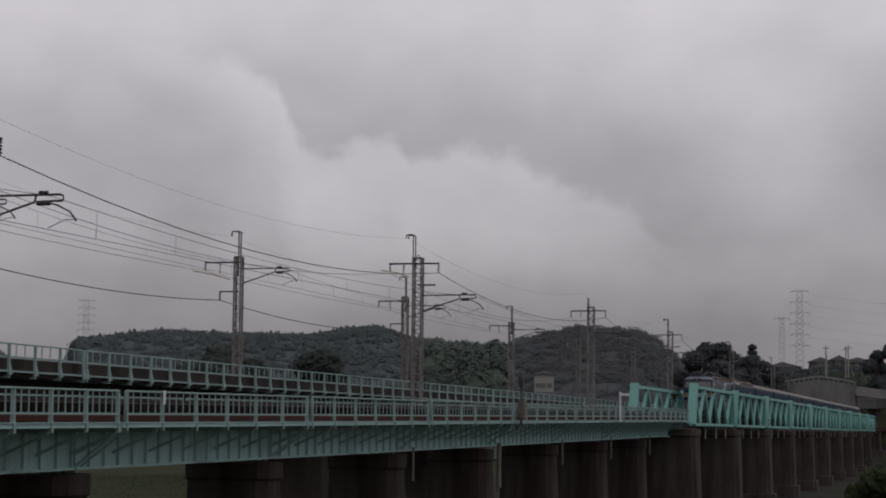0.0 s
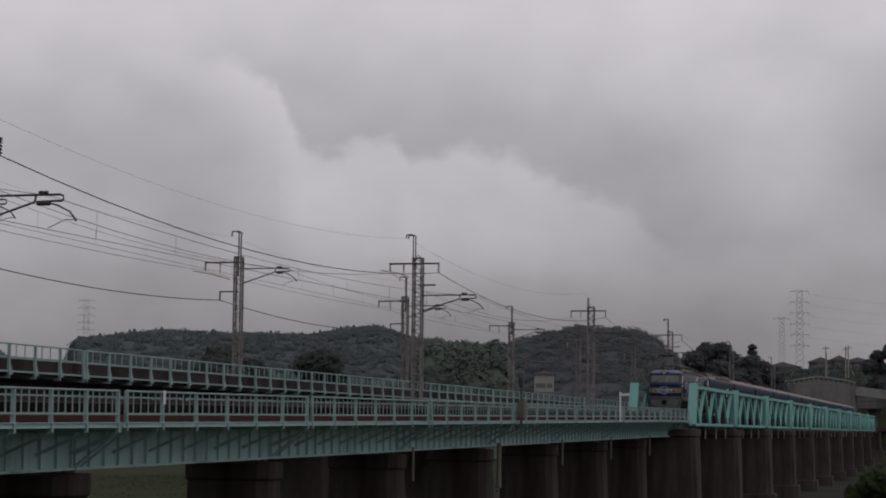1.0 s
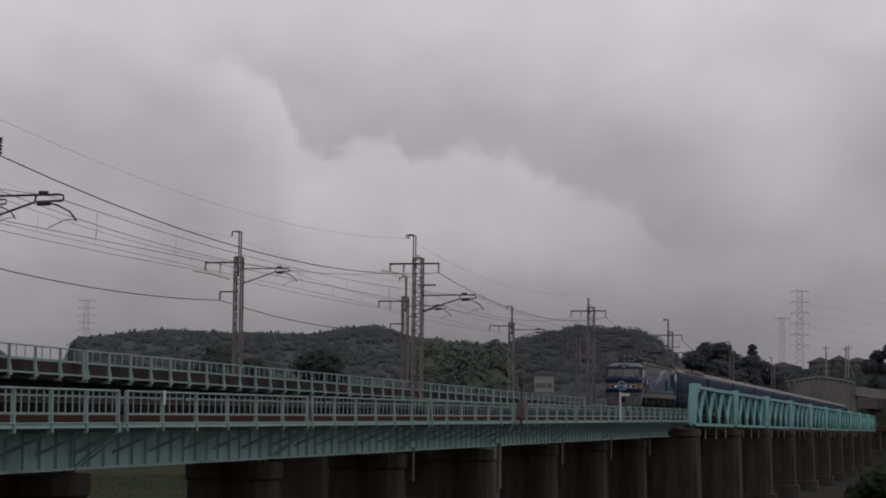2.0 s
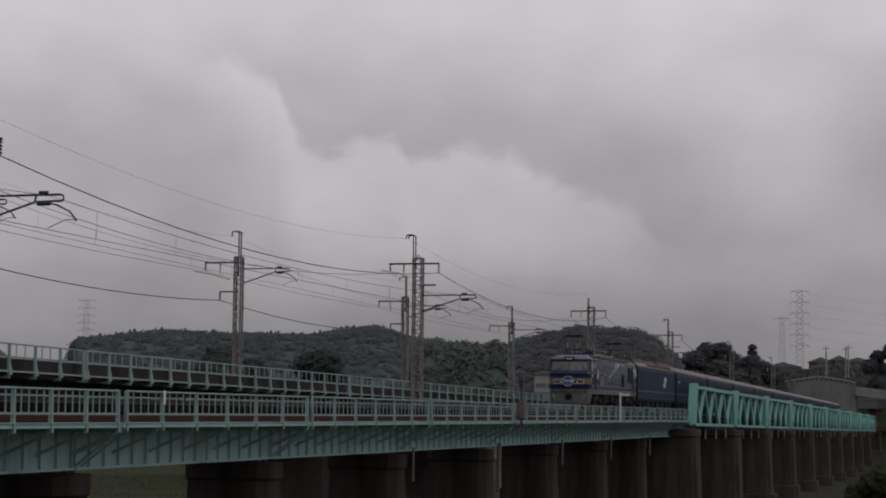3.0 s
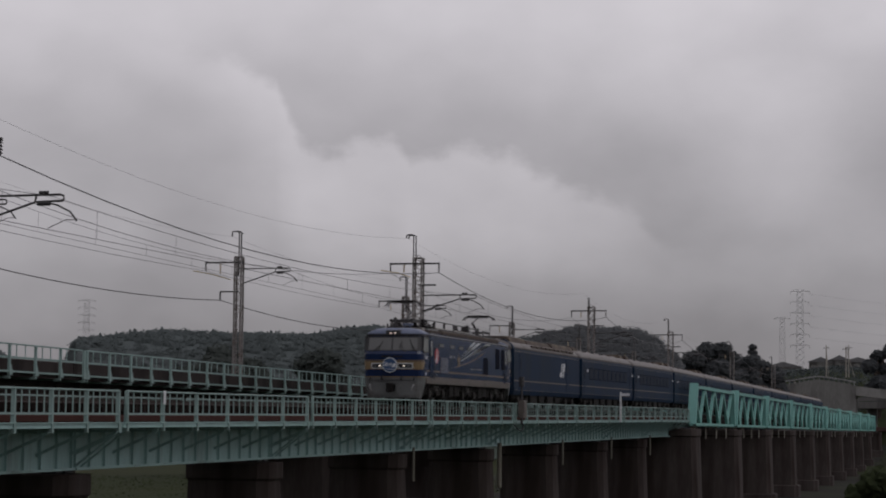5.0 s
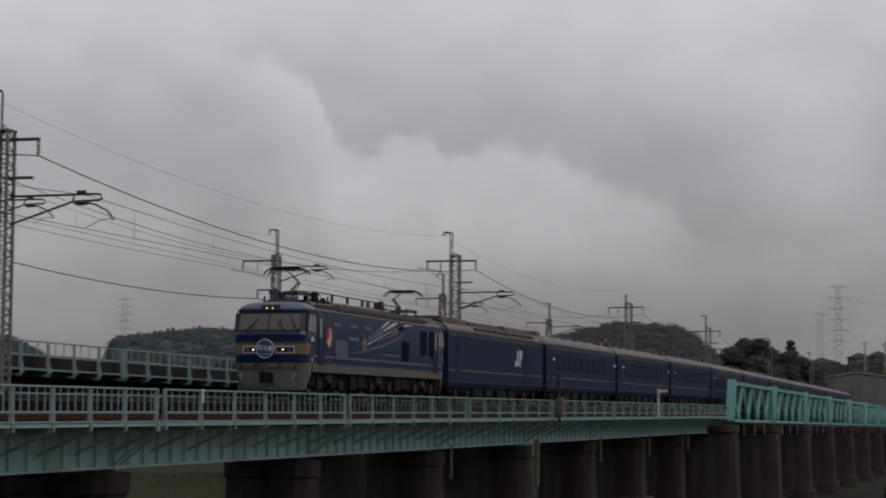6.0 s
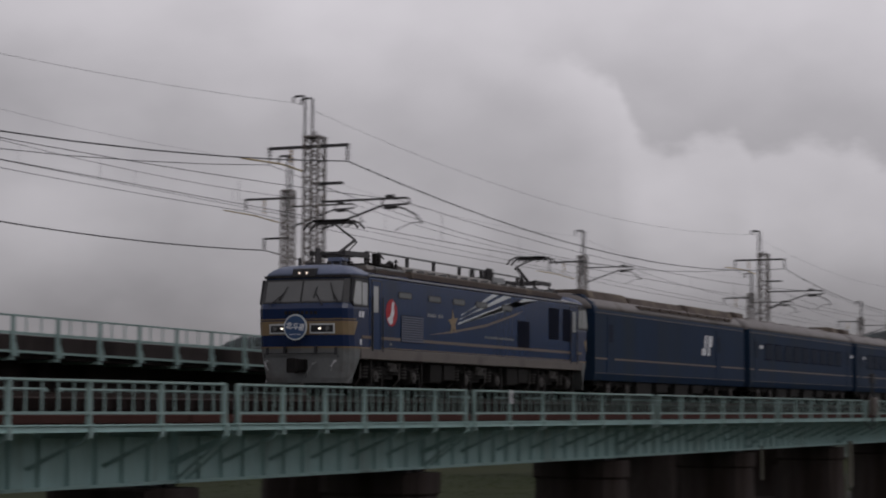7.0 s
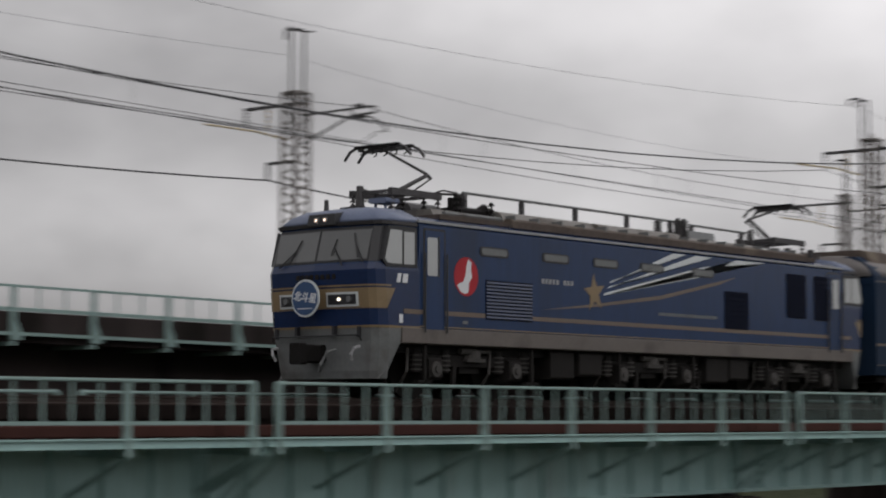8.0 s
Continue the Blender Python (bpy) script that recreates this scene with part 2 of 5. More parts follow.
BARK = mat("tree_bark", (0.07, 0.055, 0.045), 0.9, vary=0.3, scale=2, fine=14, bump=0.4)
PLASTER = mat("pale_house_plaster", (0.27, 0.27, 0.25), 0.8, vary=0.1, scale=0.5, fine=6)
DAMPC = mat("damp_grey_concrete", (0.14, 0.138, 0.134), 0.85, vary=0.25, scale=0.3, fine=4, stain=(0.06, 0.058, 0.055), stain_at=0.55, streak=True)
SLAT = mat("blue_grille_slat", (0.023, 0.035, 0.078), 0.4, vary=0.1, scale=3, bump=0)
NAVYD = mat("dark_louvre_blue", (0.004, 0.006, 0.016), 0.8, vary=0.1, bump=0, spec=0.1)
GLASSC = mat("dark_coach_glass", (0.006, 0.012, 0.028), 0.45, vary=0.05, bump=0, spec=0.05)
TILE = mat("grey_roof_tile", (0.12, 0.12, 0.125), 0.6, vary=0.25, scale=1.0, fine=8)
# steel colour lightened to stand for the haze before distant pylons
PYLON = mat("hazed_galvanised_steel", (0.42, 0.415, 0.43), 0.5, 0.2, vary=0.1, scale=0.5, bump=0)


# ---- mesh tools ----
class Mesh:
    """Gathers vertices and faces of one mesh."""

    def __init__(self):
        self.v, self.f = [], []

    def add(self, verts, faces):
        o = len(self.v)
        self.v += [tuple(q) for q in verts]
        self.f += [tuple(i + o for i in g) for g in faces]
        return self

    def box(self, x0, x1, y0, y1, z0, z1, c=0.0):
        """A box; c: its edges along x are cut off by that much."""
        if c:
            ring = [(y0 + c, z0), (y1 - c, z0), (y1, z0 + c), (y1, z1 - c), (y1 - c, z1), (y0 + c, z1), (y0, z1 - c), (y0, z0 + c)]
            return self.prism(ring, x0, x1)
        v = [(x, y, z) for x in (x0, x1) for y in (y0, y1) for z in (z0, z1)]
        return self.add(v, [(0, 1, 3, 2), (4, 6, 7, 5), (0, 4, 5, 1), (2, 3, 7, 6), (0, 2, 6, 4), (1, 5, 7, 3)])

    def prism(self, ring, x0, x1):
        """A ring of (y, z), drawn out along x."""
        n = len(ring)
        v = [(x0, y, z) for y, z in ring] + [(x1, y, z) for y, z in ring]
        return self.add(v, [(i, (i + 1) % n, n + (i + 1) % n, n + i) for i in range(n)] + [tuple(range(n))[::-1], tuple(range(n, 2 * n))])

    def slab(self, ring, y0, y1):
        """A ring of (x, z), drawn out along y."""
        n = len(ring)
        v = [(x, y0, z) for x, z in ring] + [(x, y1, z) for x, z in ring]
        return self.add(v, [(i, (i + 1) % n, n + (i + 1) % n, n + i) for i in range(n)] + [tuple(range(n))[::-1], tuple(range(n, 2 * n))])

    def loft(self, rings):
        """Rings of equally many points, joined one to the next and closed at both ends."""
        n, v, f = len(rings[0]), [], []
        for r in rings:
            v += list(r)
        for k in range(len(rings) - 1):
            f += [(k * n + i, k * n + (i + 1) % n, (k + 1) * n + (i + 1) % n, (k + 1) * n + i) for i in range(n)]
        f += [tuple(range(n))[::-1], tuple(range((len(rings) - 1) * n, len(rings) * n))]
        return self.add(v, f)

    def tube(self, pts, r, n=6, r1=None):
        """A round bar along points; r1: its radius at the far end."""
        pts = [Vector(q) for q in pts]
        rings = []
        for i, q in enumerate(pts):
            d = (pts[min(i + 1, len(pts) - 1)] - pts[max(i - 1, 0)]).normalized()
            a = d.cross(Vector((0, 0, 1)) if abs(d.z) < 0.9 else Vector((0, 1, 0))).normalized()
            b = d.cross(a)
            k = r if r1 is None else r + (r1 - r) * i / (len(pts) - 1)
            rings.append([q + k * (math.cos(t) * a + math.sin(t) * b) for t in (2 * math.pi * j / n for j in range(n))])
        return self.loft(rings)

    def beam(self, p, q, w, h):
        """A square bar from p to q, w wide and h high."""
        p, q = Vector(p), Vector(q)
        d = (q - p).normalized()
        a = d.cross(Vector((0, 0, 1)) if abs(d.z) < 0.95 else Vector((1, 0, 0))).normalized()
        b = d.cross(a)
        return self.loft([[e + a * w / 2 * i + b * h / 2 * j for i, j in ((-1, -1), (1, -1), (1, 1), (-1, 1))] for e in (p, q)])

    def disc(self, c, axis, r, t, n=20):
        c, axis = Vector(c), Vector(axis).normalized()
        return self.tube([c - axis * t / 2, c + axis * t / 2], r, n)


def data(name, ms, material, smooth=False):
    me = bpy.data.meshes.new(name)
    me.from_pydata(ms.v, [], ms.f)
    bm = bmesh.new()
    bm.from_mesh(me)
    bmesh.ops.recalc_face_normals(bm, faces=bm.faces)
    bm.to_mesh(me)
    bm.free()
    me.materials.append(material)
    if smooth:
        me.polygons.foreach_set("use_smooth", [True] * len(me.polygons))
    return me


def part(name, ms, material, parent, label="", smooth=False):
    """One mesh as a part under a thing or under a part."""
    ob = new(name, ms if isinstance(ms, bpy.types.Mesh) else data(name, ms, material, smooth))
    ob.parent = parent
    if label:
        ob["label"] = label
    return ob


def piece(name, me, parent, m):
    """A repeated part that shares its mesh."""
    ob = new(name, me)
    ob.parent = parent
    ob.matrix_basis = m
    return ob


def thing(name, label, category, group="", kind="", m=None):
    ob = tagged(new(name), label, category, group, kind)
    ob.matrix_basis = m or Matrix()
    return ob


def lone(name, ms, material, label, category, group="", kind="", m=None, smooth=False):
    """A thing of one mesh."""
    ob = tagged(new(name, data(name, ms, material, smooth)), label, category, group, kind)
    ob.matrix_basis = m or Matrix()
    return ob


# ---- the lie of the line ----
RISE, FALL, CREST = 0.00536, -0.00229, 170.0


def zt(x):
    """Rail level of the near track."""
    return RISE * (min(x, CREST) - 50) + FALL * max(x - CREST, 0)


def zf(x):
    """Level of the far bridge, from its rails at x = 50."""
    return -0.00274 * (x - 50)


def slope(f, x0, x1):
    """The pose of a rigid piece that lies along the line from x0 to x1, its origin at x0."""
    a, b = Vector((x0, 0, f(x0))), Vector((x1, 0, f(x1)))
    return pose(x0, 0, f(x0), 0, -math.degrees(math.atan2(b.z - a.z, x1 - x0)), 0)


JOINTS = [-9.8, 7.4, 24.55, 41.71, 55.6, 72.8, 90.0, 107.25, 124.5, 141.7, 158.9, 174.6]
GROUND = -7.0


# ---- ground ----
def smooth(a, b, x):
    t = min(1, max(0, (x - a) / (b - a)))
    return t * t * (3 - 2 * t)


# bearings -36 to -3: unseen rise, added to darken reflections in the train's side
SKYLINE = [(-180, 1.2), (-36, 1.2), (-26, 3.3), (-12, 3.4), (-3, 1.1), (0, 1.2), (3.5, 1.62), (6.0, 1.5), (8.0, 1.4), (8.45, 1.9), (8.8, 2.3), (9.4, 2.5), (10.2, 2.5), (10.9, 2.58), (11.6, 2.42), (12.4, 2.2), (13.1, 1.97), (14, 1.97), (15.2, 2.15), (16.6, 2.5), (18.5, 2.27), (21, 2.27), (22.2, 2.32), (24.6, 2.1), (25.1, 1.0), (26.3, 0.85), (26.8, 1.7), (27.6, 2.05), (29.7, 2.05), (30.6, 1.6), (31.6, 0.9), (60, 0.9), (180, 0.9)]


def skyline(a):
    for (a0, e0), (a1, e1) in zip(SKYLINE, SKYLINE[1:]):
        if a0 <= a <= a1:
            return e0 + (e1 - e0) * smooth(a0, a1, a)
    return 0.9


def ground_z(x, y):
    dx, dy = x - EYE[0], y - EYE[1]
    r, a = math.hypot(dx, dy), math.degrees(math.atan2(dy, dx))
    z = GROUND + 0.35 * noise.noise((x * 0.02, y * 0.02, 0)) * smooth(20, 60, r)
    z += (EYE[2] - 1.6 - GROUND) * smooth(13, 4, r)
    z -= 2.4 * smooth(135, 185, x) * smooth(475, 430, x) * smooth(-24, -11, y)
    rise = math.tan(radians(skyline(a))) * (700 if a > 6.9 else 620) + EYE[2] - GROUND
    if x > 440 and abs(y) < 30:
        rise = min(rise, 6.5 + max(0, abs(y) - 6) + 40 * smooth(545, 590, x))
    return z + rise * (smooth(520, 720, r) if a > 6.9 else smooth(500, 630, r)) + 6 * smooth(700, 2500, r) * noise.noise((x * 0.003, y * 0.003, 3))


def build_ground():
    ms = Mesh()
    radii = [0.0, 2, 4, 6, 8, 10, 12, 14, 17, 20, 25, 30, 38, 48, 60, 75, 90, 110, 135, 160, 190, 220, 260, 300, 350, 400, 450, 500, 540, 570, 600, 630, 660, 690, 720, 780, 880, 1000, 1300, 1800, 2600, 3600, 4800]
    angles = [radians(q) for q in [*np.arange(-180, -10, 10), *np.arange(-10, 50, 0.5), *np.arange(50, 180, 10)]]
    n = len(angles)
    for r in radii:
        for a in angles:
            x, y = EYE[0] + r * math.cos(a), EYE[1] + r * math.sin(a)
            ms.v.append((x, y, ground_z(x, y)))
    for k in range(len(radii) - 1):
        for i in range(n):
            j = (i + 1) % n
            ms.f.append((k * n + i, (k + 1) * n + i, (k + 1) * n + j, k * n + j))
    lone("ground", ms, GRASS, "wet green river meadow rising to wooded banks", "ground", kind="structure", smooth=True)


build_ground()


def build_shaded_river_bed():
    """Sheet under and beside the two bridges, its dark colour standing in for shade."""
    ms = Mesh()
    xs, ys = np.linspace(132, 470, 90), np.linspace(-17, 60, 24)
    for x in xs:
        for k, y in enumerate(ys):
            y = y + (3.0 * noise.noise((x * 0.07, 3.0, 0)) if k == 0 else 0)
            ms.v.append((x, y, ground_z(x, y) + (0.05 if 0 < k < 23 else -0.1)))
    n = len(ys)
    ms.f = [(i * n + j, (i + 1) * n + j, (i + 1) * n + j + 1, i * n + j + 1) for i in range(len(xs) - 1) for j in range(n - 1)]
    lone("shaded_river_bed", ms, BEDSHADE, "dark sheet over the river bed, coloured for shade under the bridges", "river bed", kind="structure", smooth=True)


build_shaded_river_bed()


# ---- near bridge: plate girder spans on piers ----
def girder_span(x0, x1):
    L = x1 - x0 - 0.12
    g = thing("girder_span", "pale green steel plate girder span carrying a single track on piers", "bridge span", "plate girder spans", m=slope(zt, x0 + 0.06, x1 - 0.06))
    for y in (-0.9, 0.9):
        part("web", Mesh().box(0, L, y - 0.012, y + 0.012, -2.02, -0.78), GREEN, g)
        part("top_flange", Mesh().box(0, L, y - 0.19, y + 0.19, -0.78, -0.72), GREEN, g)
        part("bottom_flange", Mesh().box(0, L, y - 0.17, y + 0.17, -2.09, -2.02), GREEN, g)
    n = round(L / 1.07)
    stiff = data("stiffener", Mesh().box(-0.014, 0.014, -0.095, 0, -2.02, -0.78).box(-0.05, 0.05, -0.012, 0, -2.02, -0.78), GREEN)
    for i in range(n + 1):
        piece("stiffener", stiff, g, pose(min(max(i * L / n, 0.06), L - 0.06), -0.912, 0))
    bays = 6
    br = data("bracket", Mesh().beam((0, -0.93, -1.62), (0, -2.36, -0.98), 0.07, 0.07).beam((0, -0.93, -1.66), (0, -2.3, -1.05), 0.02, 0.03).box(-0.05, 0.05, -2.40, -1.1, -0.98, -0.84), GREEN)
    for i in range(bays + 1):
        piece("bracket", br, g, pose(min(max(i * L / bays, 0.08), L - 0.08), 0, 0))
        if i < bays:
            k = (i + 0.5) * L / bays
            part("lateral_brace", Mesh().beam((k - 1.1, -0.88, -1.9), (k + 1.1, 0.88, -1.9), 0.08, 0.08), GREEN, g)
    part("walkway_beam", Mesh().prism([(-2.36, -0.69), (-2.55, -0.69), (-2.55, -0.715), (-2.50, -0.715), (-2.50, -0.83), (-2.52, -0.83), (-2.52, -0.845), (-2.38, -0.845), (-2.38, -0.83), (-2.47, -0.83), (-2.47, -0.715), (-2.36, -0.715)], 0, L), GREEN, g, "pale green channel along the walkway edge")
    part("walkway_beam", Mesh().box(0, L, 2.44, 2.52, -0.87, -0.69), GREEN, g)
    part("walkway_deck", Mesh().box(0, L, -2.36, -1.42, -0.735, -0.70).box(0, L, 1.42, 2.44, -0.735, -0.70), RUST, g, "rust brown walkway deck")
    part("guard_timber", Mesh().box(0, L, -1.40, -1.22, -0.69, -0.49, 0.02).box(0, L, 1.22, 1.40, -0.69, -0.49, 0.02), RUST, g, "rust brown guard timber beside the sleepers")
    part("rail", Mesh().prism([(-0.615, -0.15), (-0.475, -0.15), (-0.475, -0.135), (-0.535, -0.11), (-0.535, -0.04), (-0.512, -0.03), (-0.512, 0), (-0.578, 0), (-0.578, -0.03), (-0.555, -0.04), (-0.555, -0.11), (-0.615, -0.135)], 0, L), RAILSTEEL, g, "worn steel running rail")
    part("rail", Mesh().prism([(0.475, -0.15), (0.615, -0.15), (0.615, -0.135), (0.555, -0.11), (0.555, -0.04), (0.578, -0.03), (0.578, 0), (0.512, 0), (0.512, -0.03), (0.535, -0.04), (0.535, -0.11), (0.475, -0.135)], 0, L), RAILSTEEL, g, "worn steel running rail")
    for k in (0.1, 0.55):
        part("joint_strut", Mesh().tube([(k, -2.40, -0.88), (k - 0.05, -0.96, -2.0)], 0.035, 6), GREEN, g)
    sl = data("sleeper", Mesh().box(-0.11, 0.11, -1.20, 1.20, -0.38, -0.152).box(-0.08, 0.08, -1.12, -0.7, -0.72, -0.38).box(-0.08, 0.08, 0.7, 1.12, -0.72, -0.38), SLEEPER)
    for i in range(int(L / 0.62)):
        piece("sleeper", sl, g, pose(0.3 + i * 0.62, 0, 0))


def railing(x0, x1, side):
    L = x1 - x0 - 0.52
    top, foot = 0.235 if side < 0 else 0.13, -0.45
    r = thing("bridge_railing", "pale green painted steel railing along the bridge walkway", "railing", "railings of the girder spans", m=slope(zt, x0 + 0.26, x1 - 0.26))
    y = 2.48 * side
    hoop = [(0.0, y, -0.72), (0.0, y, top - 0.08), (0.02, y, top - 0.035), (0.07, y, top - 0.02), (0.15, y, top - 0.02)]
    part("top_rail", Mesh().box(0.1, L - 0.1, y - 0.035, y + 0.035, top - 0.055, top, 0.012), RAILP, r)
    part("bottom_rail", Mesh().box(0, L, y - 0.028, y + 0.028, foot - 0.03, foot + 0.03), RAILP, r)
    part("end_hoop", Mesh().tube(hoop, 0.035, 8), RAILP, r, "bent tube end of the railing", True)
    part("end_hoop", Mesh().tube([(L - q[0], q[1], q[2]) for q in hoop], 0.035, 8), RAILP, r, "bent tube end of the railing", True)
    bays = 6
    post = data("post", Mesh().box(-0.04, 0.04, y - 0.06 * side if side > 0 else y - 0.05, y + 0.05 if side > 0 else y + 0.06, -0.95, top - 0.02).box(-0.055, 0.055, y - 0.065, y - 0.045, -0.97, -0.66), RAILP)
    bal = data("baluster", Mesh().box(-0.02, 0.02, y - 0.012, y + 0.012, foot, top - 0.04), RAILP)
    for i in range(bays + 1):
        piece("post", post, r, pose(min(max(i * L / bays, 0.045), L - 0.045), 0, 0))
        if i < bays:
            for k in range(1, 5):
                piece("baluster", bal, r, pose((i + k / 5) * L / bays, 0, 0))


def pier(x, w, top, y0, y1, name="bridge_pier", label="dark weathered brick bridge pier with a stone cap", group="piers of the near bridge"):
    foot = ground_z(x, (y0 + y1) / 2) - 1.0
    p = thing(name, label, "pier", group, m=pose(x, 0, 0))
    h = w / 2

    def ring(s, z, e):
        a = h * s
        pts = [(-a, y0 + 0.5 - e), (-a * 0.75, y0 + 0.12 - e), (-a * 0.3, y0 - e), (a * 0.3, y0 - e), (a * 0.75, y0 + 0.12 - e), (a, y0 + 0.5 - e)]
        return [(px, py, z) for px, py in pts] + [(-px, y1 + y0 - py, z) for px, py in pts]

    part("shaft", Mesh().loft([ring(1.16, foot, 0.25), ring(1.0, top - 0.75, 0.0)]), PIERM, p)
    part("cap", Mesh().loft([ring(1.0, top - 0.75, 0.0), ring(1.08, top - 0.66, 0.08), ring(1.08, top - 0.12, 0.08), ring(1.02, top - 0.06, 0.08)]), PIERM, p, "darker cap course of the pier")
    part("footing", Mesh().loft([ring(1.42, foot, 0.6), ring(1.42, foot + 2.4, 0.6), ring(1.34, foot + 2.5, 0.52)]), PIERM, p)
    for y in ((y0 + y1) / 2 - 0.9, (y0 + y1) / 2 + 0.9):
        for x0 in (-0.55, 0.12):
            part("bearing", Mesh().box(x0, x0 + 0.43, y - 0.22, y + 0.22, top - 0.07, top + 0.05), DARKST, p, "dark steel bearing shoe")
    return p


for a, b in zip(JOINTS, JOINTS[1:]):
    girder_span(a, b)
    railing(a, b, -1)
    railing(a, b, 1)
for x in JOINTS[:-1]:
    p = pier(x, 1.9, zt(x) - 2.14, -1.25, 2.1)
    if x > 80:
        w = 0.13 if x > 100 and x < 110 else 0.06
        part("drain_pipe", Mesh().tube([(0.98, -1.45, zt(x) - 1.9), (0.98, -1.45, zt(x) - 2.6 - 12 * w), (1.0, -1.45, zt(x) - 2.7 - 12 * w)], w, 8), PIPEC, p, "pale drain pipe on the pier")

# ---- near bridge: pony truss spans ----
TRUSS, NTRUSS = 30.35, 10
T0 = 175.3


def truss_span(x0):
    L = TRUSS - 0.25
    t = thing("truss_span", "turquoise riveted pony truss span of the railway bridge", "bridge span", "truss spans", m=slope(zt, x0 + 0.1, x0 + TRUSS - 0.15))
    low, top, n, k = -1.0, 2.38, 4, 1.75
    for y in (-2.55, 2.55):
        part("bottom_chord", Mesh().box(0, L, y - 0.14, y + 0.14, low - 0.15, low + 0.09), TRUSSP, t)
        part("top_chord", Mesh().box(k - 0.2, L - k + 0.2, y - 0.2, y + 0.2, top - 0.36, top - 0.08), TRUSSP, t)
        part("end_post", Mesh().beam((0.2, y, low - 0.1), (k, y, top + 0.02), 0.74, 0.42), TRUSSP, t)
        part("end_post", Mesh().beam((L - 0.2, y, low - 0.1), (L - k * 0.6, y, top - 0.2), 0.5, 0.4), TRUSSP, t)
        step = (L - 2 * k) / n
        for i in range(n):
            a = k + i * step
            part("diagonal", Mesh().beam((a, y, top - 0.25), (a + step / 2, y, low + 0.1), 0.22, 0.46), TRUSSP, t)
            part("diagonal", Mesh().beam((a + step / 2, y, low + 0.1), (a + step, y, top - 0.25), 0.22, 0.46), TRUSSP, t)
            part("gusset", Mesh().slab([(a + step / 2 - 0.45, low + 0.1), (a + step / 2 + 0.45, low + 0.1), (a + step / 2 + 0.2, low + 0.55), (a + step / 2 - 0.2, low + 0.55)], y - 0.17, y - 0.13), TRUSSP, t)
    for i in range(11):
        part("floor_beam", Mesh().box(0.3 + i * (L - 0.6) / 10 - 0.12, 0.3 + i * (L - 0.6) / 10 + 0.12, -2.4, 2.4, low - 0.1, low + 0.35), DARKB, t)
    for y in (-0.8, 0.8):
        part("stringer", Mesh().box(0, L, y - 0.12, y + 0.12, low + 0.36, low + 0.62), DARKB, t)
        part("rail", Mesh().box(0, L, y * 0.68 - 0.035, y * 0.68 + 0.035, -0.15, 0.0), RAILSTEEL, t)
    part("track_deck", Mesh().box(0, L, -1.2, 1.2, -0.37, -0.152), SLEEPER, t, "dark tarred sleeper deck")
    for i in range(4):
        a = L * (i + 0.5) / 4
        part("hanging_pipe", Mesh().tube([(a, -2.3, low - 0.1), (a, -2.3, low - 1.3)], 0.06, 6), CONC, t, "pale drain pipe under the truss")


for i in range(NTRUSS):
    truss_span(T0 + i * TRUSS)
    x = T0 + i * TRUSS - (0.4 if i == 0 else 0)
    pier(x, 3.6, zt(x) - 1.35 if i else zt(x) - 1.35, -3.3, 3.4, label="broad dark brick pier under the truss spans", group="piers of the truss spans")
pier(T0 + NTRUSS * TRUSS, 5, zt(479) - 1.3, -4, 4, "abutment", "dark masonry abutment at the far bank", "abutments")
lone("embankment_track", Mesh().box(T0 + NTRUSS * TRUSS, 760, -2.2, 2.2, zt(479) - 1.2, zt(479) - 0.2), RUST, "brown ballasted track bed on the far bank", "track", kind="structure")


# ---- far bridge ----
FY, FTRACK, FMAST = 8.47, 12.2, 15.2
FMASTS = [7.8, 43.7, 76.9, 112.8, 148.6, 184.6, 217.0, 253.0]
FJ = FMASTS


def far_span(x0, x1):
    L = x1 - x0 - 0.06
    g = thing("far_girder_span", "dark brown deep girder span with a pale green walkway edge", "bridge span", "spans of the far bridge", m=slope(zf, x0, x1))
    part("girder", Mesh().box(0, L, FY + 1.2, FY + 1.5, -1.1, 1.05).box(0, L, FY + 1.0, FY + 1.7, -1.16, -1.1), DARKB, g)
    part("girder", Mesh().box(0, L, FTRACK + 2.4, FTRACK + 2.7, -1.1, 1.05), DARKB, g)
    part("ballast_wall", Mesh().box(0, L, FY + 0.42, FY + 0.56, 1.23, 1.74), DARKB, g, "rust brown ballast board")
    part("deck", Mesh().box(0, L, FY + 0.1, FTRACK + 2.7, 1.06, 1.2), DARKB, g)
    part("walkway_edge", Mesh().box(0, L, FY - 0.09, FY - 0.01, 1.2, 1.27).box(0, L, FY - 0.01, FY + 0.4, 1.2, 1.225), RAILP, g, "pale green walkway edge angle")
    part("rail", Mesh().box(0, L, FTRACK - 0.58, FTRACK - 0.51, 1.6, 1.75).box(0, L, FTRACK + 0.51, FTRACK + 0.58, 1.6, 1.75), RAILSTEEL, g)
    part("track_bed", Mesh().box(0, L, FTRACK - 1.4, FTRACK + 1.4, 1.2, 1.6), RUST, g)


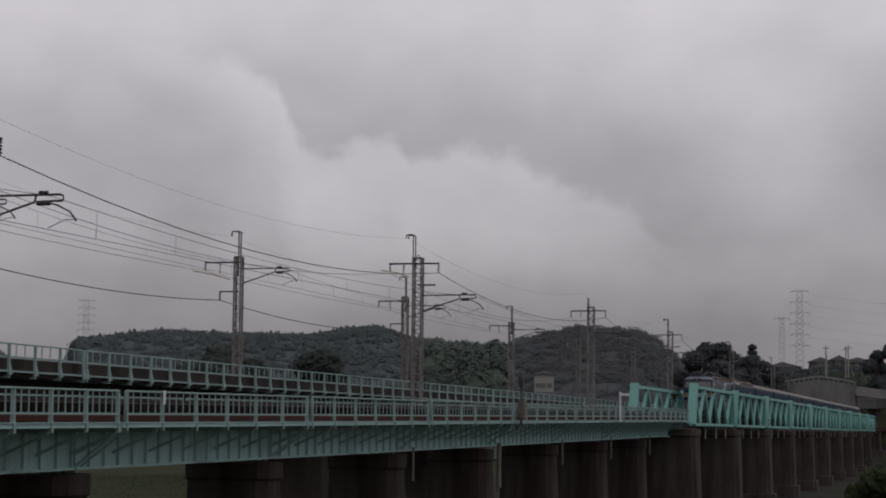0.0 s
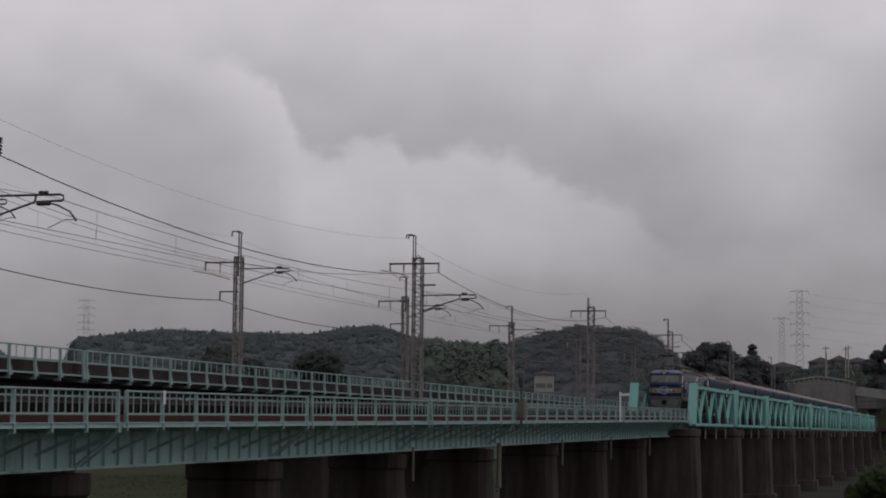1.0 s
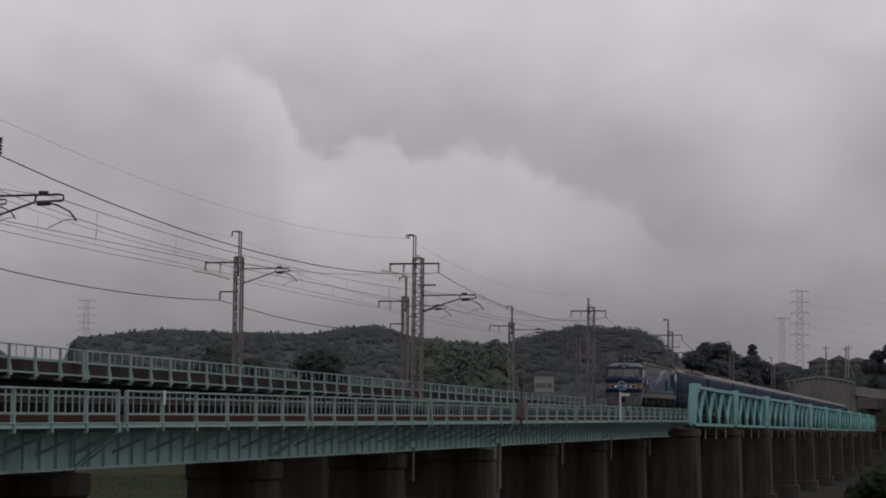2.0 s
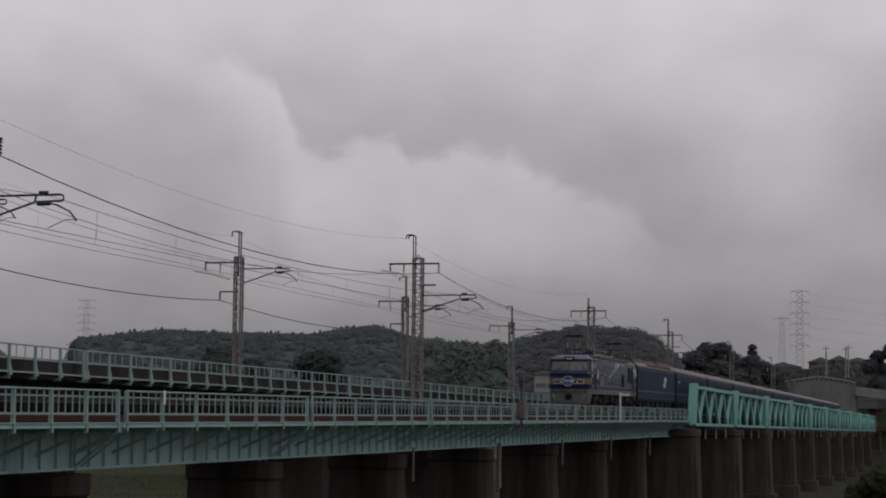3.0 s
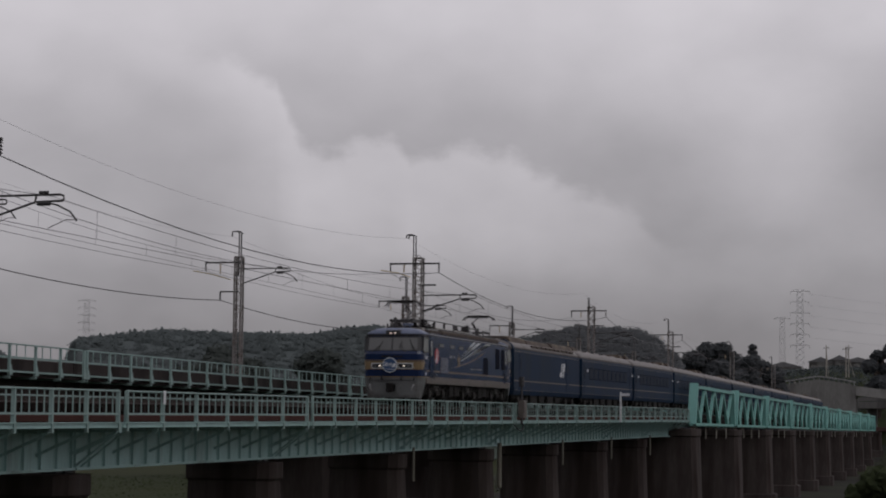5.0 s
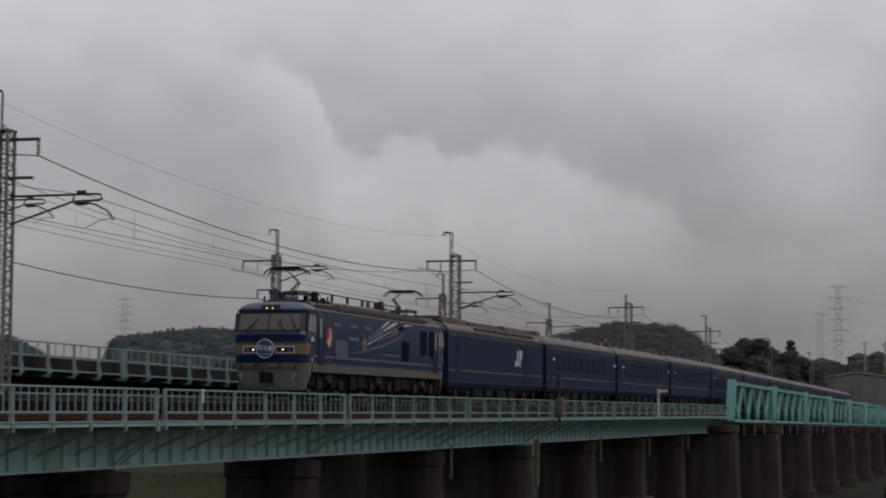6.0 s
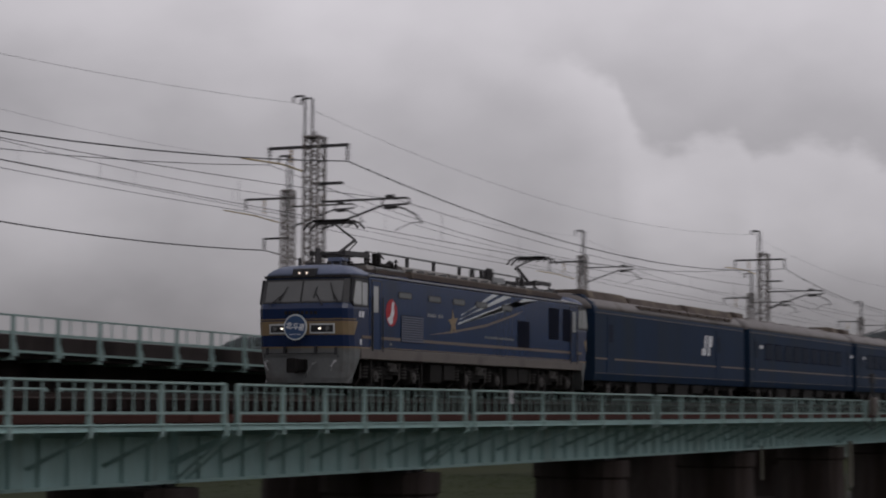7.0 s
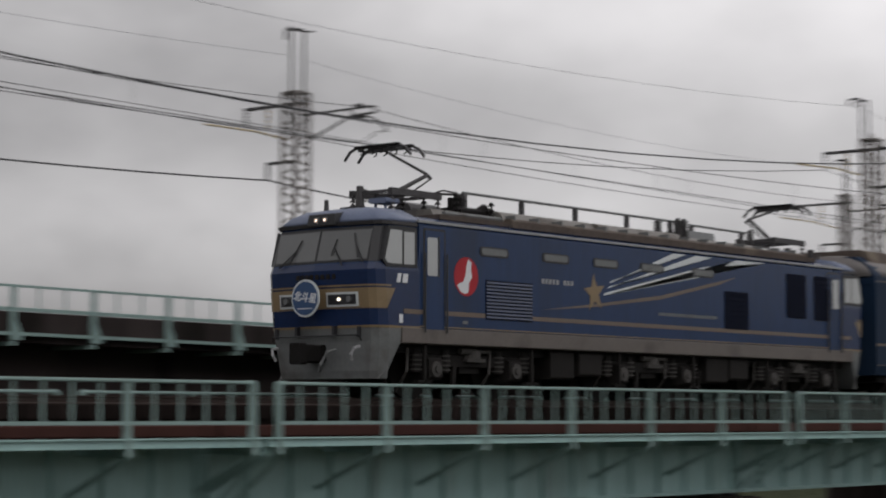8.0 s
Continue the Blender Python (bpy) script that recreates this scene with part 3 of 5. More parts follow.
def far_railing(x0, x1):
    L = x1 - x0 - 0.3
    r = thing("bridge_railing", "pale green railing with bracketed posts on the far bridge", "railing", "railings of the far bridge", m=slope(zf, x0 + 0.15, x1 - 0.15))
    part("top_rail", Mesh().box(0, L, FY - 0.03, FY + 0.03, 2.23, 2.285), RAILP, r)
    part("middle_rail", Mesh().box(0, L, FY - 0.03, FY + 0.03, 1.72, 1.80), RAILP, r)
    post = data("post", Mesh().box(-0.05, 0.05, FY - 0.12, FY - 0.03, 1.10, 2.25).slab([(-0.06, 1.5), (0.06, 1.5), (0.22, 1.2), (0.22, 1.1), (-0.06, 1.1)], FY - 0.13, FY - 0.04).box(-0.04, 0.04, FY - 0.12, FY + 1.2, 0.98, 1.08), RAILP)
    bal = data("baluster", Mesh().box(-0.018, 0.018, FY - 0.015, FY + 0.015, 1.76, 2.26), RAILP)
    n = round(L / 2.21)
    for i in range(n + 1):
        piece("post", post, r, pose(i * L / n, 0, 0))
        if i < n:
            for k in (1, 2):
                piece("baluster", bal, r, pose((i + k / 3) * L / n, 0, 0))


for a, b in zip(FJ, FJ[1:]):
    far_span(a, b)
    far_railing(a, b)
for x in FJ:
    pier(x, 2.6, zf(x) - 1.24, FY + 0.6, FTRACK + 3.6, "far_bridge_pier", "dark brown pier of the far bridge", "piers of the far bridge")


# ---- overhead line ----
def lattice(ms, w, z0, z1, leg, lace, pitch):
    h = w / 2
    for sx in (-h, h):
        for sy in (-h, h):
            ms.box(sx - leg / 2, sx + leg / 2, sy - leg / 2, sy + leg / 2, z0, z1)
    n = max(1, round((z1 - z0) / pitch))
    for i in range(n):
        a, b = z0 + (z1 - z0) * i / n, z0 + (z1 - z0) * (i + 1) / n
        for s in (-h, h):
            u, v = (a, b) if i % 2 else (b, a)
            ms.beam((-h, s, u), (h, s, v), lace, lace)
            ms.beam((s, -h, v), (s, h, u), lace, lace)
    return ms


def insulator(ms, x, y, z, h=0.38):
    for i in range(4):
        ms.tube([(x, y, z - h * (i + 0.15) / 4), (x, y, z - h * (i + 0.75) / 4)], 0.03, 8, 0.075)
    return ms.tube([(x, y, z), (x, y, z - h - 0.04)], 0.018, 6)


def cantilever(m, y1, z):
    """Bracket, pull-off and steady arm that reach from the mast to above the track at y1."""
    part("bracket_tube", Mesh().tube([(0, -0.25, z), (0, y1 + 0.12, z + 0.02), (0, y1 + 0.02, z - 0.02), (0, y1, z - 0.10), (0, y1 + 0.05, z - 0.17), (0, y1 + 0.9, z - 0.19)], 0.035, 8), DARKST, m, smooth=True)
    part("brace_tube", Mesh().tube([(0, -0.25, z - 0.85), (0, y1 + 0.95, z - 0.2), (0, y1 + 0.9, z - 0.02)], 0.035, 8), DARKST, m)
    part("strain_insulator", Mesh().tube([(0, y1 + 0.85, z - 0.24), (0, y1 + 0.45, z - 0.24)], 0.07, 8).tube([(0, y1 + 0.8, z + 0.08), (0, y1 + 0.68, z + 0.08)], 0.06, 8).tube([(0, y1 + 0.64, z + 0.08), (0, y1 + 0.52, z + 0.08)], 0.06, 8), DARKST, m, "dark ribbed strain insulators")
    part("steady_arm", Mesh().tube([(0, y1 + 0.45, z - 0.24), (0, y1 + 0.2, z - 0.3), (0, y1 - 0.2, z - 0.5), (0, y1 - 0.42, z - 0.78)], 0.03, 6).tube([(0, y1 - 0.42, z - 0.74), (0, y1 - 0.05, z - 0.74), (0, y1 + 0.5, z - 0.98)], 0.014, 6), DARKST, m)


def near_mast(x):
    zb = zt(x)
    m = thing("catenary_mast", "grey lattice catenary mast between the two bridges", "mast", "masts of the near track", m=pose(x, 3.0, zb))
    part("lattice_column", lattice(Mesh(), 0.46, -2.3, 8.0, 0.08, 0.028, 0.22), GALV, m)
    part("column_head", Mesh().box(-0.28, 0.28, -0.28, 0.28, 7.98, 8.04).tube([(-0.2, -0.2, 8.04), (0, 0, 8.2), (0.2, 0.2, 8.04)], 0.02), GALV, m)
    for px in (-0.24, 0.24):
        if 150 < x < 165:
            pts = [(px, 0.22, 6.9), (px, 0.22, 8.66), (px, 0.22, 8.74)]
        else:
            pts = [(px, 0.22, 6.9), (px, 0.22, 9.24), (px, 0.26, 9.28), (px, 0.58, 9.28), (px, 0.62, 9.24), (px, 0.62, 9.1)]
        part("earth_pole", Mesh().tube(pts, 0.035, 6), DARKST, m, "dark pole with a hooked top")
    part("cross_arm", Mesh().box(-0.05, 0.05, -1.18, 1.62, 7.68, 7.77), DARKST, m)
    for k, y in enumerate((-1.14, 1.58, 0.82)):
        part("insulator", insulator(Mesh(), 0, y, 7.68, 0.42), DARKST if k < 2 else INSUL, m)
    if x < 130:
        part("guard_tube", Mesh().tube([(-1.6, 1.65, 7.25), (0, 1.2, 7.24), (0.2, 0.5, 7.0)], 0.03, 6), BAMBOO, m, "yellowish insulating guard tube")
    part("stub_arm", Mesh().box(-0.06, 0.06, -0.98, 0.0, 6.52, 6.6), DARKST, m)
    cantilever(m, -3.25, 6.0)
    part("plinth", Mesh().box(-0.5, 0.5, -1.2, 0.45, -3.2, -2.3), PIERM, m)
    return m


def far_mast(x, tall=False):
    zb = zf(x)
    up = 0.45 if tall else 0.0
    m = thing("catenary_mast", "grey lattice catenary mast on the far bridge", "mast", "masts of the far track", m=pose(x, FMAST, zb))
    part("lattice_column", lattice(Mesh(), 0.56 if tall else 0.40, -1.3, 9.1, 0.085, 0.03, 0.24), GALV, m)
    part("column_head", Mesh().box(-up / 6 - 0.23, up / 6 + 0.23, -up / 6 - 0.23, up / 6 + 0.23, 9.08, 9.14), GALV, m)
    for px in (-0.18 - up / 5, 0.18 + up / 5):
        part("earth_pole", Mesh().tube([(px, -0.05, 8.0), (px, -0.05, 10.55 + up), (px * 0.8, 0.0, 10.6 + up), (0, 0.40, 10.6 + up), (0, 0.45, 10.55 + up), (0, 0.45, 10.3 + up)], 0.04, 6), DARKST, m, "dark pole with a hooked top")
    part("pole_link", Mesh().tube([(-0.2 - up / 5, 0.0, 10.52 + up), (0.2 + up / 5, -0.1, 10.52 + up), (0.2 + up / 5, -0.4 if tall else -0.15, 10.5 + up)], 0.028, 6), DARKST, m)
    part("cross_arm", Mesh().box(-0.05, 0.05, -0.3, 2.1, 8.75, 8.84), DARKST, m)
    part("insulator", insulator(Mesh(), 0, 2.06, 8.75, 0.41), DARKST, m)
    part("insulator", insulator(Mesh(), 0, 1.15, 8.75, 0.6), INSUL, m)
    part("stub_arm", Mesh().box(-0.05, 0.05, 0.0, 1.15, 7.05, 7.13).box(-0.04, 0.04, 1.1, 1.17, 6.58, 7.05), DARKST, m)
    if x < 130:
        part("guard_tube", Mesh().tube([(-1.6, 2.2, 8.2), (0, 1.6, 8.1), (0.3, 0.6, 7.8)], 0.03, 6), BAMBOO, m, "yellowish insulating guard tube")
    cantilever(m, -3.15, 8.42)
    return m


NMAST = [4.4, 56.1, 107.7, 158.8, 201.0, 252.0, 303.0]
for x in NMAST:
    near_mast(x)
for x in FMASTS:
    far_mast(x, x == 43.7)


def hung(pts, sag, r, n=14):
    """A wire hung from point to point."""
    line = []
    for k, (a, b) in enumerate(zip(pts, pts[1:])):
        drop = sag if isinstance(sag, float) else sag[min(k, len(sag) - 1)]
        for i in range(n):
            t = i / n
            line.append((a[0] + (b[0] - a[0]) * t, a[1] + (b[1] - a[1]) * t, a[2] + (b[2] - a[2]) * t - 4 * drop * t * (1 - t)))
    line.append(pts[-1])
    return Mesh().tube(line, r, 5)


def overhead(masts, f, y, zc, zm, sag, group, label):
    c = thing("catenary", label, "overhead wire", group)
    pts = [(x, y + (0.15 if i % 2 else -0.15), f(x) + zc) for i, x in enumerate(masts)]
    part("contact_wire", hung(pts, 0.02, 0.010), WIREM, c)
    part("messenger_wire", hung([(p[0], p[1], f(p[0]) + zm) for p in pts], sag, 0.010), WIREM, c)
    for p, q in zip(pts, pts[1:]):
        n = max(2, round((q[0] - p[0]) / 6.5))
        for i in range(n):
            t = (i + 0.5) / n
            a = [p[k] + (q[k] - p[k]) * t for k in range(3)]
            part("dropper", Mesh().tube([(a[0], a[1], a[2]), (a[0], a[1], a[2] + zm - zc - 4 * sag * t * (1 - t))], 0.007, 4), THINW, c)


overhead(NMAST, zt, 0.0, 4.96, 5.97, 0.6, "overhead wires", "contact wire hung by droppers over the near track")
overhead(FMASTS, zf, FTRACK, 7.4, 8.4, 0.5, "overhead wires", "contact wire hung by droppers over the far track")
for name, pts, sag, r, m, label in (
    ("feeder_wire", [(x, 3.0 - 1.14, zt(x) + 7.22) for x in NMAST], (1.42, 1.14), 0.020, WIREM, "thick dark feeder wire on cross arm insulators"),
    ("feeder_wire", [(x, 3.0 + 1.58, zt(x) + 7.22) for x in NMAST], (1.42, 1.14), 0.012, WIREM, "thick dark feeder wire on cross arm insulators"),
    ("earth_wire", [(x, 3.62, zt(x) + 9.1) for x in NMAST], 1.05, 0.005, THINW, "thin grey earth wire on the mast tops"),
    ("feeder_wire", [(x, FMAST + 2.06, zf(x) + 8.3) for x in FMASTS], 0.15, 0.013, WIREM, "dark feeder wire along the far masts"),
    ("earth_wire", [(x, FMAST + 0.45, zf(x) + 10.3) for x in FMASTS], 0.5, 0.005, THINW, "thin grey earth wire on the far masts"),
    ("power_cable", [(x, FMAST + 1.13, zf(x) + 6.6) for x in FMASTS], 0.5, 0.026, WIREM, "thick dark cable on stub arms of the far masts"),
):
    lone(name, hung(pts, sag, r), m, label, "overhead wire", "line wires")


# ---- the locomotive ----
HW, LL = 1.436, 18.94


def nose_ring(z, grow=0.0, back=1.3, cut=None):
    """The cab's outline in plan at height z: a blunt, slightly pointed nose."""
    f = np.interp(z, [0.36, 1.0, 1.33, 2.38, 2.50, 3.12, 3.30], [0.12, 0.08, 0.02, -0.08, -0.03, 0.14, 0.20]) - grow
    w = np.interp(z, [0.36, 1.0, 1.33, 2.4, 3.3], [1.30, 1.40, 1.42, 1.42, 1.36]) + grow
    b = back if cut is None else cut
    half = [(b, w + (HW - 1.42 if b > 1 else 0)), (f + 0.42, w), (f + 0.22, w - 0.07), (f + 0.13, w - 0.20), (f, 0.0)]
    return [(x, -y, z) for x, y in half] + [(x, y, z) for x, y in half[-2::-1]]


def flip(ms):
    ms.v = [(LL - x, -y, z) for x, y, z in ms.v]
    return ms


def face_point(y, z, out=0.012):
    """A point on the front face of the cab."""
    r = nose_ring(z)
    f, c = r[4][0], r[3]
    k = min(1, abs(y) / abs(c[1]))
    return (f + (c[0] - f) * k - out, y, z)


def face_patch(y0, y1, z0, z1, out=0.012, thick=0.03):
    quad = [face_point(y, z, out) for y, z in ((y0, z0), (y1, z0), (y1, z1), (y0, z1))]
    back = [(x + thick, y, z) for x, y, z in quad]
    return Mesh().loft([quad, back])


def side_plate(pts, t=0.006, y=-HW):
    """A flat marking of (x, z) points on the near side."""
    s = -1 if y < 0 else 1
    return Mesh().slab(pts, y + s * t, y - s * 0.004)


def rect(x0, x1, z0, z1, r=0.0):
    if not r:
        return [(x0, z0), (x1, z0), (x1, z1), (x0, z1)]
    return [(cx + r * math.cos(a), cz + r * math.sin(a)) for cx, cz, a0 in ((x1 - r, z1 - r, 0), (x0 + r, z1 - r, 90), (x0 + r, z0 + r, 180), (x1 - r, z0 + r, 270)) for a in (radians(a0), radians(a0 + 45), radians(a0 + 90))]


def bogie(parent, x, base=2.5, r=0.56, mat_frame=UNDER):
    """A two-axle bogie; returns its wheelsets."""
    sets = []
    b = part("bogie", Mesh().box(x - base / 2 - 0.55, x + base / 2 + 0.55, -1.18, -1.02, 0.62, 0.84).box(x - base / 2 - 0.55, x + base / 2 + 0.55, 1.02, 1.18, 0.62, 0.84).box(x - 0.3, x + 0.3, -1.1, 1.1, 0.5, 0.8), mat_frame, parent, "grimy bogie frame")
    for k in (-1, 1):
        a = x + k * base / 2
        part("axle_box", Mesh().box(a - 0.2, a + 0.2, -1.30, -1.0, r - 0.2, r + 0.22, 0.05), mat_frame, b)
        for e in (-0.42, 0.42):
            part("spring", Mesh().tube([(a + e, -1.14, 0.5), (a + e, -1.14, 0.95)], 0.11, 10), mat_frame, b)
            part("coil", Mesh().disc((a + e, -1.14, 0.55), (0, 0, 1), 0.135, 0.03, 12).disc((a + e, -1.14, 0.64), (0, 0, 1), 0.135, 0.03, 12).disc((a + e, -1.14, 0.73), (0, 0, 1), 0.135, 0.03, 12).disc((a + e, -1.14, 0.82), (0, 0, 1), 0.135, 0.03, 12), DUSTY, b)
        part("bearing_cover", Mesh().disc((a, -1.31, r), (0, 1, 0), 0.15, 0.05, 16).disc((a, -1.35, r), (0, 1, 0), 0.07, 0.04, 12), DUSTY, b, "dusty round bearing cover")
        part("sand_pipe", Mesh().tube([(a - 0.72, -1.2, 0.95), (a - 0.74, -1.2, 0.5), (a - 0.62, -0.8, 0.12)], 0.03, 6), DUSTY, b)
        part("brake_rod", Mesh().beam((a + 0.68, -1.15, 0.18), (a + 0.72, -1.15, 0.7), 0.07, 0.1), mat_frame, b)
        w = part("wheelset", Mesh().tube([(0, -0.9, 0), (0, 0.9, 0)], 0.09, 10), UNDER, parent)
        w.matrix_basis = pose(a, 0, r)
        for y in (-0.56, 0.56):
            part("wheel", Mesh().disc((0, y, 0), (0, 1, 0), r, 0.13, 24).disc((0, y + 0.06 * (1 if y > 0 else -1), 0), (0, 1, 0), r + 0.025, 0.03, 24), UNDER, w)
        sets.append((w, a, r))
    part("damper", Mesh().tube([(x - 0.45, -1.24, 0.92), (x + 0.05, -1.24, 0.92)], 0.06, 10).tube([(x + 0.05, -1.24, 0.92), (x + 0.5, -1.24, 0.92)], 0.035, 8), DUSTY, b, "dusty horizontal damper")
    part("air_spring", Mesh().disc((x, -1.1, 0.86), (0, 0, 1), 0.24, 0.16, 18).box(x - 0.28, x + 0.28, -1.3, -0.95, 0.72, 0.78), DUSTY, b)
    return sets


def cab(loco, turn):
    g = flip if turn else (lambda q: q)
    part("skirt", g(Mesh().loft([nose_ring(0.36, -0.02, cut=0.34), nose_ring(0.50, 0, cut=0.45), nose_ring(1.04, 0, cut=0.80), nose_ring(1.33, 0, cut=1.3)])), GREYP, loco, "grey painted skirt and snow plough")
    part("nose", g(Mesh().loft([nose_ring(1.33), nose_ring(1.70), nose_ring(2.05), nose_ring(2.38), nose_ring(2.50)])), NAVY, loco, "navy blue painted cab nose")
    part("cab_upper", g(Mesh().loft([nose_ring(2.50), nose_ring(3.12), nose_ring(3.30)])), BLUE, loco)
    crown = [[(x + 0.02, y * 1.01, 3.30) for x, y, z in nose_ring(3.30)], [(x + 0.02, y * 1.01, 3.36) for x, y, z in nose_ring(3.30)]]
    for k, z in ((0.82, 3.48), (0.55, 3.58), (0.2, 3.62)):
        crown.append([(1.3 + (x - 1.3) * (0.4 + 0.6 * k), y * (0.35 + 0.65 * k), z) for x, y, _ in nose_ring(3.30)])
    part("cab_roof", g(Mesh().loft(crown)), ROOFB, loco, "light blue domed cab roof", True)
    part("belt_line", g(Mesh().loft([nose_ring(1.30, 0.006, cut=1.32), nose_ring(1.345, 0.006, cut=1.32)])), GOLD, loco, "thin gold line above the skirt")
    part("lamp_band", g(Mesh().loft([nose_ring(1.66, 0.007, cut=0.38), nose_ring(2.04, 0.007, cut=0.62)])), GOLD, loco, "dull gold band round the headlamps")
    part("band_line", g(Mesh().loft([nose_ring(2.07, 0.007, cut=0.5), nose_ring(2.10, 0.007, cut=0.52)])), GOLD, loco)
    scr = part("windscreen_frame", g(Mesh().loft([nose_ring(2.53, 0.006, cut=0.40), nose_ring(3.20, 0.006, cut=0.62)])), FRAMEM, loco, "black rubber windscreen surround")
    for y0, y1 in ((-1.17, -0.03), (0.03, 1.17)):
        part("windscreen", g(face_patch(y0, y1, 2.57, 3.14, 0.018, 0.03)), GLASS, scr, "windscreen with reflected sky in its grey colour")
    for a, b, c, d in (((0.99, 2.48), (0.58, 2.79), (0.69, 2.58), (0.47, 2.99)), ((-0.66, 2.47), (-0.39, 2.83), (-0.37, 2.67), (-0.44, 2.97)), ((-1.12, 2.52), (-0.90, 2.84), (-0.99, 2.61), (-0.81, 3.07))):
        part("wiper", g(Mesh().beam(face_point(*a, 0.05), face_point(*b, 0.05), 0.022, 0.022).beam(face_point(*c, 0.05), face_point(*d, 0.05), 0.02, 0.026)), FRAMEM, scr)
    for s in (-1, 1):
        y = 0.64 * s
        lf = part("headlamp_case", g(face_patch(y - 0.36, y + 0.36, 1.695, 1.965, 0.03, 0.05)), SILVER, loco, "pale headlamp surround")
        part("lamp_recess", g(face_patch(y - 0.32, y + 0.32, 1.735, 1.925, 0.036, 0.02)), FRAMEM, lf)
        part("lens", g(Mesh().disc(face_point(y - 0.06 * s, 1.83, 0.05), (1, 0, 0), 0.03, 0.03, 14)), GLASS if turn else LAMP, lf, "lit headlamp" if not turn else "")
        part("lens", g(Mesh().disc(face_point(y + 0.17 * s, 1.83, 0.05), (1, 0, 0), 0.06, 0.03, 14)), GLASS, lf)
        # side window of the cab, the door behind it
        fr = part("side_window", g(Mesh().slab([(0.42, 3.20), (0.25, 2.56), (0.36, 2.44), (1.24, 2.44), (1.24, 3.20)], s * 1.432, s * 1.34)), FRAMEM, loco, "black framed cab side window")
        part("pane", g(Mesh().slab([(0.47, 3.13), (0.32, 2.58), (0.40, 2.50), (0.80, 2.50), (0.80, 3.13)], s * 1.438, s * 1.36)), GLASSL, fr)
        part("pane", g(Mesh().slab(rect(0.86, 1.16, 2.50, 3.11), s * 1.438, s * 1.36)), GLASSL, fr)
        part("door_frame", g(Mesh().slab(rect(1.41, 2.07, 1.27, 3.22, 0.04), s * (HW + 0.005), s * (HW - 0.05))), FRAMEM, loco, "dark door surround")
        dr = part("cab_door", g(Mesh().slab(rect(1.46, 2.02, 1.30, 3.18, 0.03), s * (HW + 0.012), s * (HW - 0.05))), BLUE, loco, "blue cab door with a tall window")
        part("pane", g(Mesh().slab(rect(1.52, 1.82, 2.32, 3.05, 0.03), s * (HW + 0.02), s * (HW - 0.04))), GLASSL, dr)
        part("door_gasket", g(Mesh().slab(rect(1.84, 1.88, 2.30, 3.08), s * (HW + 0.02), s * (HW - 0.04))), FRAMEM, dr)
        for x in (1.42, 2.07):
            part("grab_rail", g(Mesh().tube([(x, s * (HW + 0.05), 1.24), (x, s * (HW + 0.05), 2.75)], 0.018, 6)), FRAMEM, dr)
    part("roof_lamp_housing", g(Mesh().loft([[(0.11, -0.36, 3.26), (0.11, 0.36, 3.26), (0.14, 0.33, 3.47), (0.14, -0.33, 3.47)], [(1.0, -0.36, 3.33), (1.0, 0.36, 3.33), (1.0, 0.3, 3.60), (1.0, -0.3, 3.60)]])), FRAMEM, loco, "black roof lamp housing")
    for y in (-0.11, 0.11):
        part("roof_lamp_rim", g(Mesh().disc((0.115, y, 3.355), (1, 0, 0), 0.06, 0.03, 14)), GREYP, loco)
        part("roof_lamp", g(Mesh().disc((0.10, y, 3.355), (1, 0, 0), 0.026, 0.03, 12)), GLASS if turn else LAMPR, loco, "" if turn else "lit warm roof lamp")
    part("eave", g(Mesh().loft([[(x - 0.03, y * 1.012, 3.235) for x, y, z in nose_ring(3.28, 0.03)], [(x - 0.05, y * 1.012, 3.30) for x, y, z in nose_ring(3.28, 0.03)]])), DARKST, loco, "dark eave over the windscreen")
    part("aerial", g(Mesh().tube([(0.75, 0.45, 3.45), (0.75, 0.45, 3.82)], 0.06, 8, 0.04)), DARKST, loco)
    part("horn_cover", g(Mesh().box(1.35, 1.75, -0.55, -0.1, 3.76, 3.86, 0.03).tube([(1.45, -0.45, 3.6), (1.45, -0.45, 3.78)], 0.03).tube([(1.45, -0.2, 3.6), (1.45, -0.2, 3.78)], 0.03)), ROOFB, loco)
    # buffer beam fittings
    part("coupler", g(Mesh().box(-0.50, 0.12, -0.11, 0.11, 0.66, 1.0, 0.03).box(-0.62, -0.42, -0.17, 0.10, 0.62, 1.02, 0.03).box(0.02, 0.10, -0.14, 0.26, 0.66, 1.0)), BLACK, loco, "dark knuckle coupler")
    part("coupler_pocket", g(Mesh().box(0.06, 0.12, -0.16, 0.24, 0.70, 0.98)), BLACK, loco)
    part("step_rail", g(Mesh().tube([(0.02, -1.12, 1.05), (-0.02, -1.12, 1.16), (-0.02, 1.12, 1.16), (0.02, 1.12, 1.05)], 0.016, 6)), FRAMEM, loco)
    for y in (-1.05, 1.05):
        part("brake_hose", g(Mesh().tube([(0.05, y, 0.95), (-0.10, y, 0.92), (-0.13, y * 0.95, 0.80), (-0.08, y * 0.92, 0.70)], 0.032, 6)), GUTTER, loco, "pale brake hose cock")
        part("marker_bracket", g(Mesh().box(0.0, 0.06, y - 0.03, y + 0.03, 1.12, 1.32)), FRAMEM, loco)
    for y in (-0.45, 0.5):
        part("marker_bracket", g(Mesh().box(-0.03, 0.06, y - 0.03, y + 0.03, 1.16, 1.34)), FRAMEM, loco)
    part("air_hose", g(Mesh().tube([(0.05, -0.45, 0.9), (-0.15, -0.42, 0.85), (-0.2, -0.3, 0.62), (-0.12, -0.2, 0.5)], 0.03, 6)), GREYP, loco)


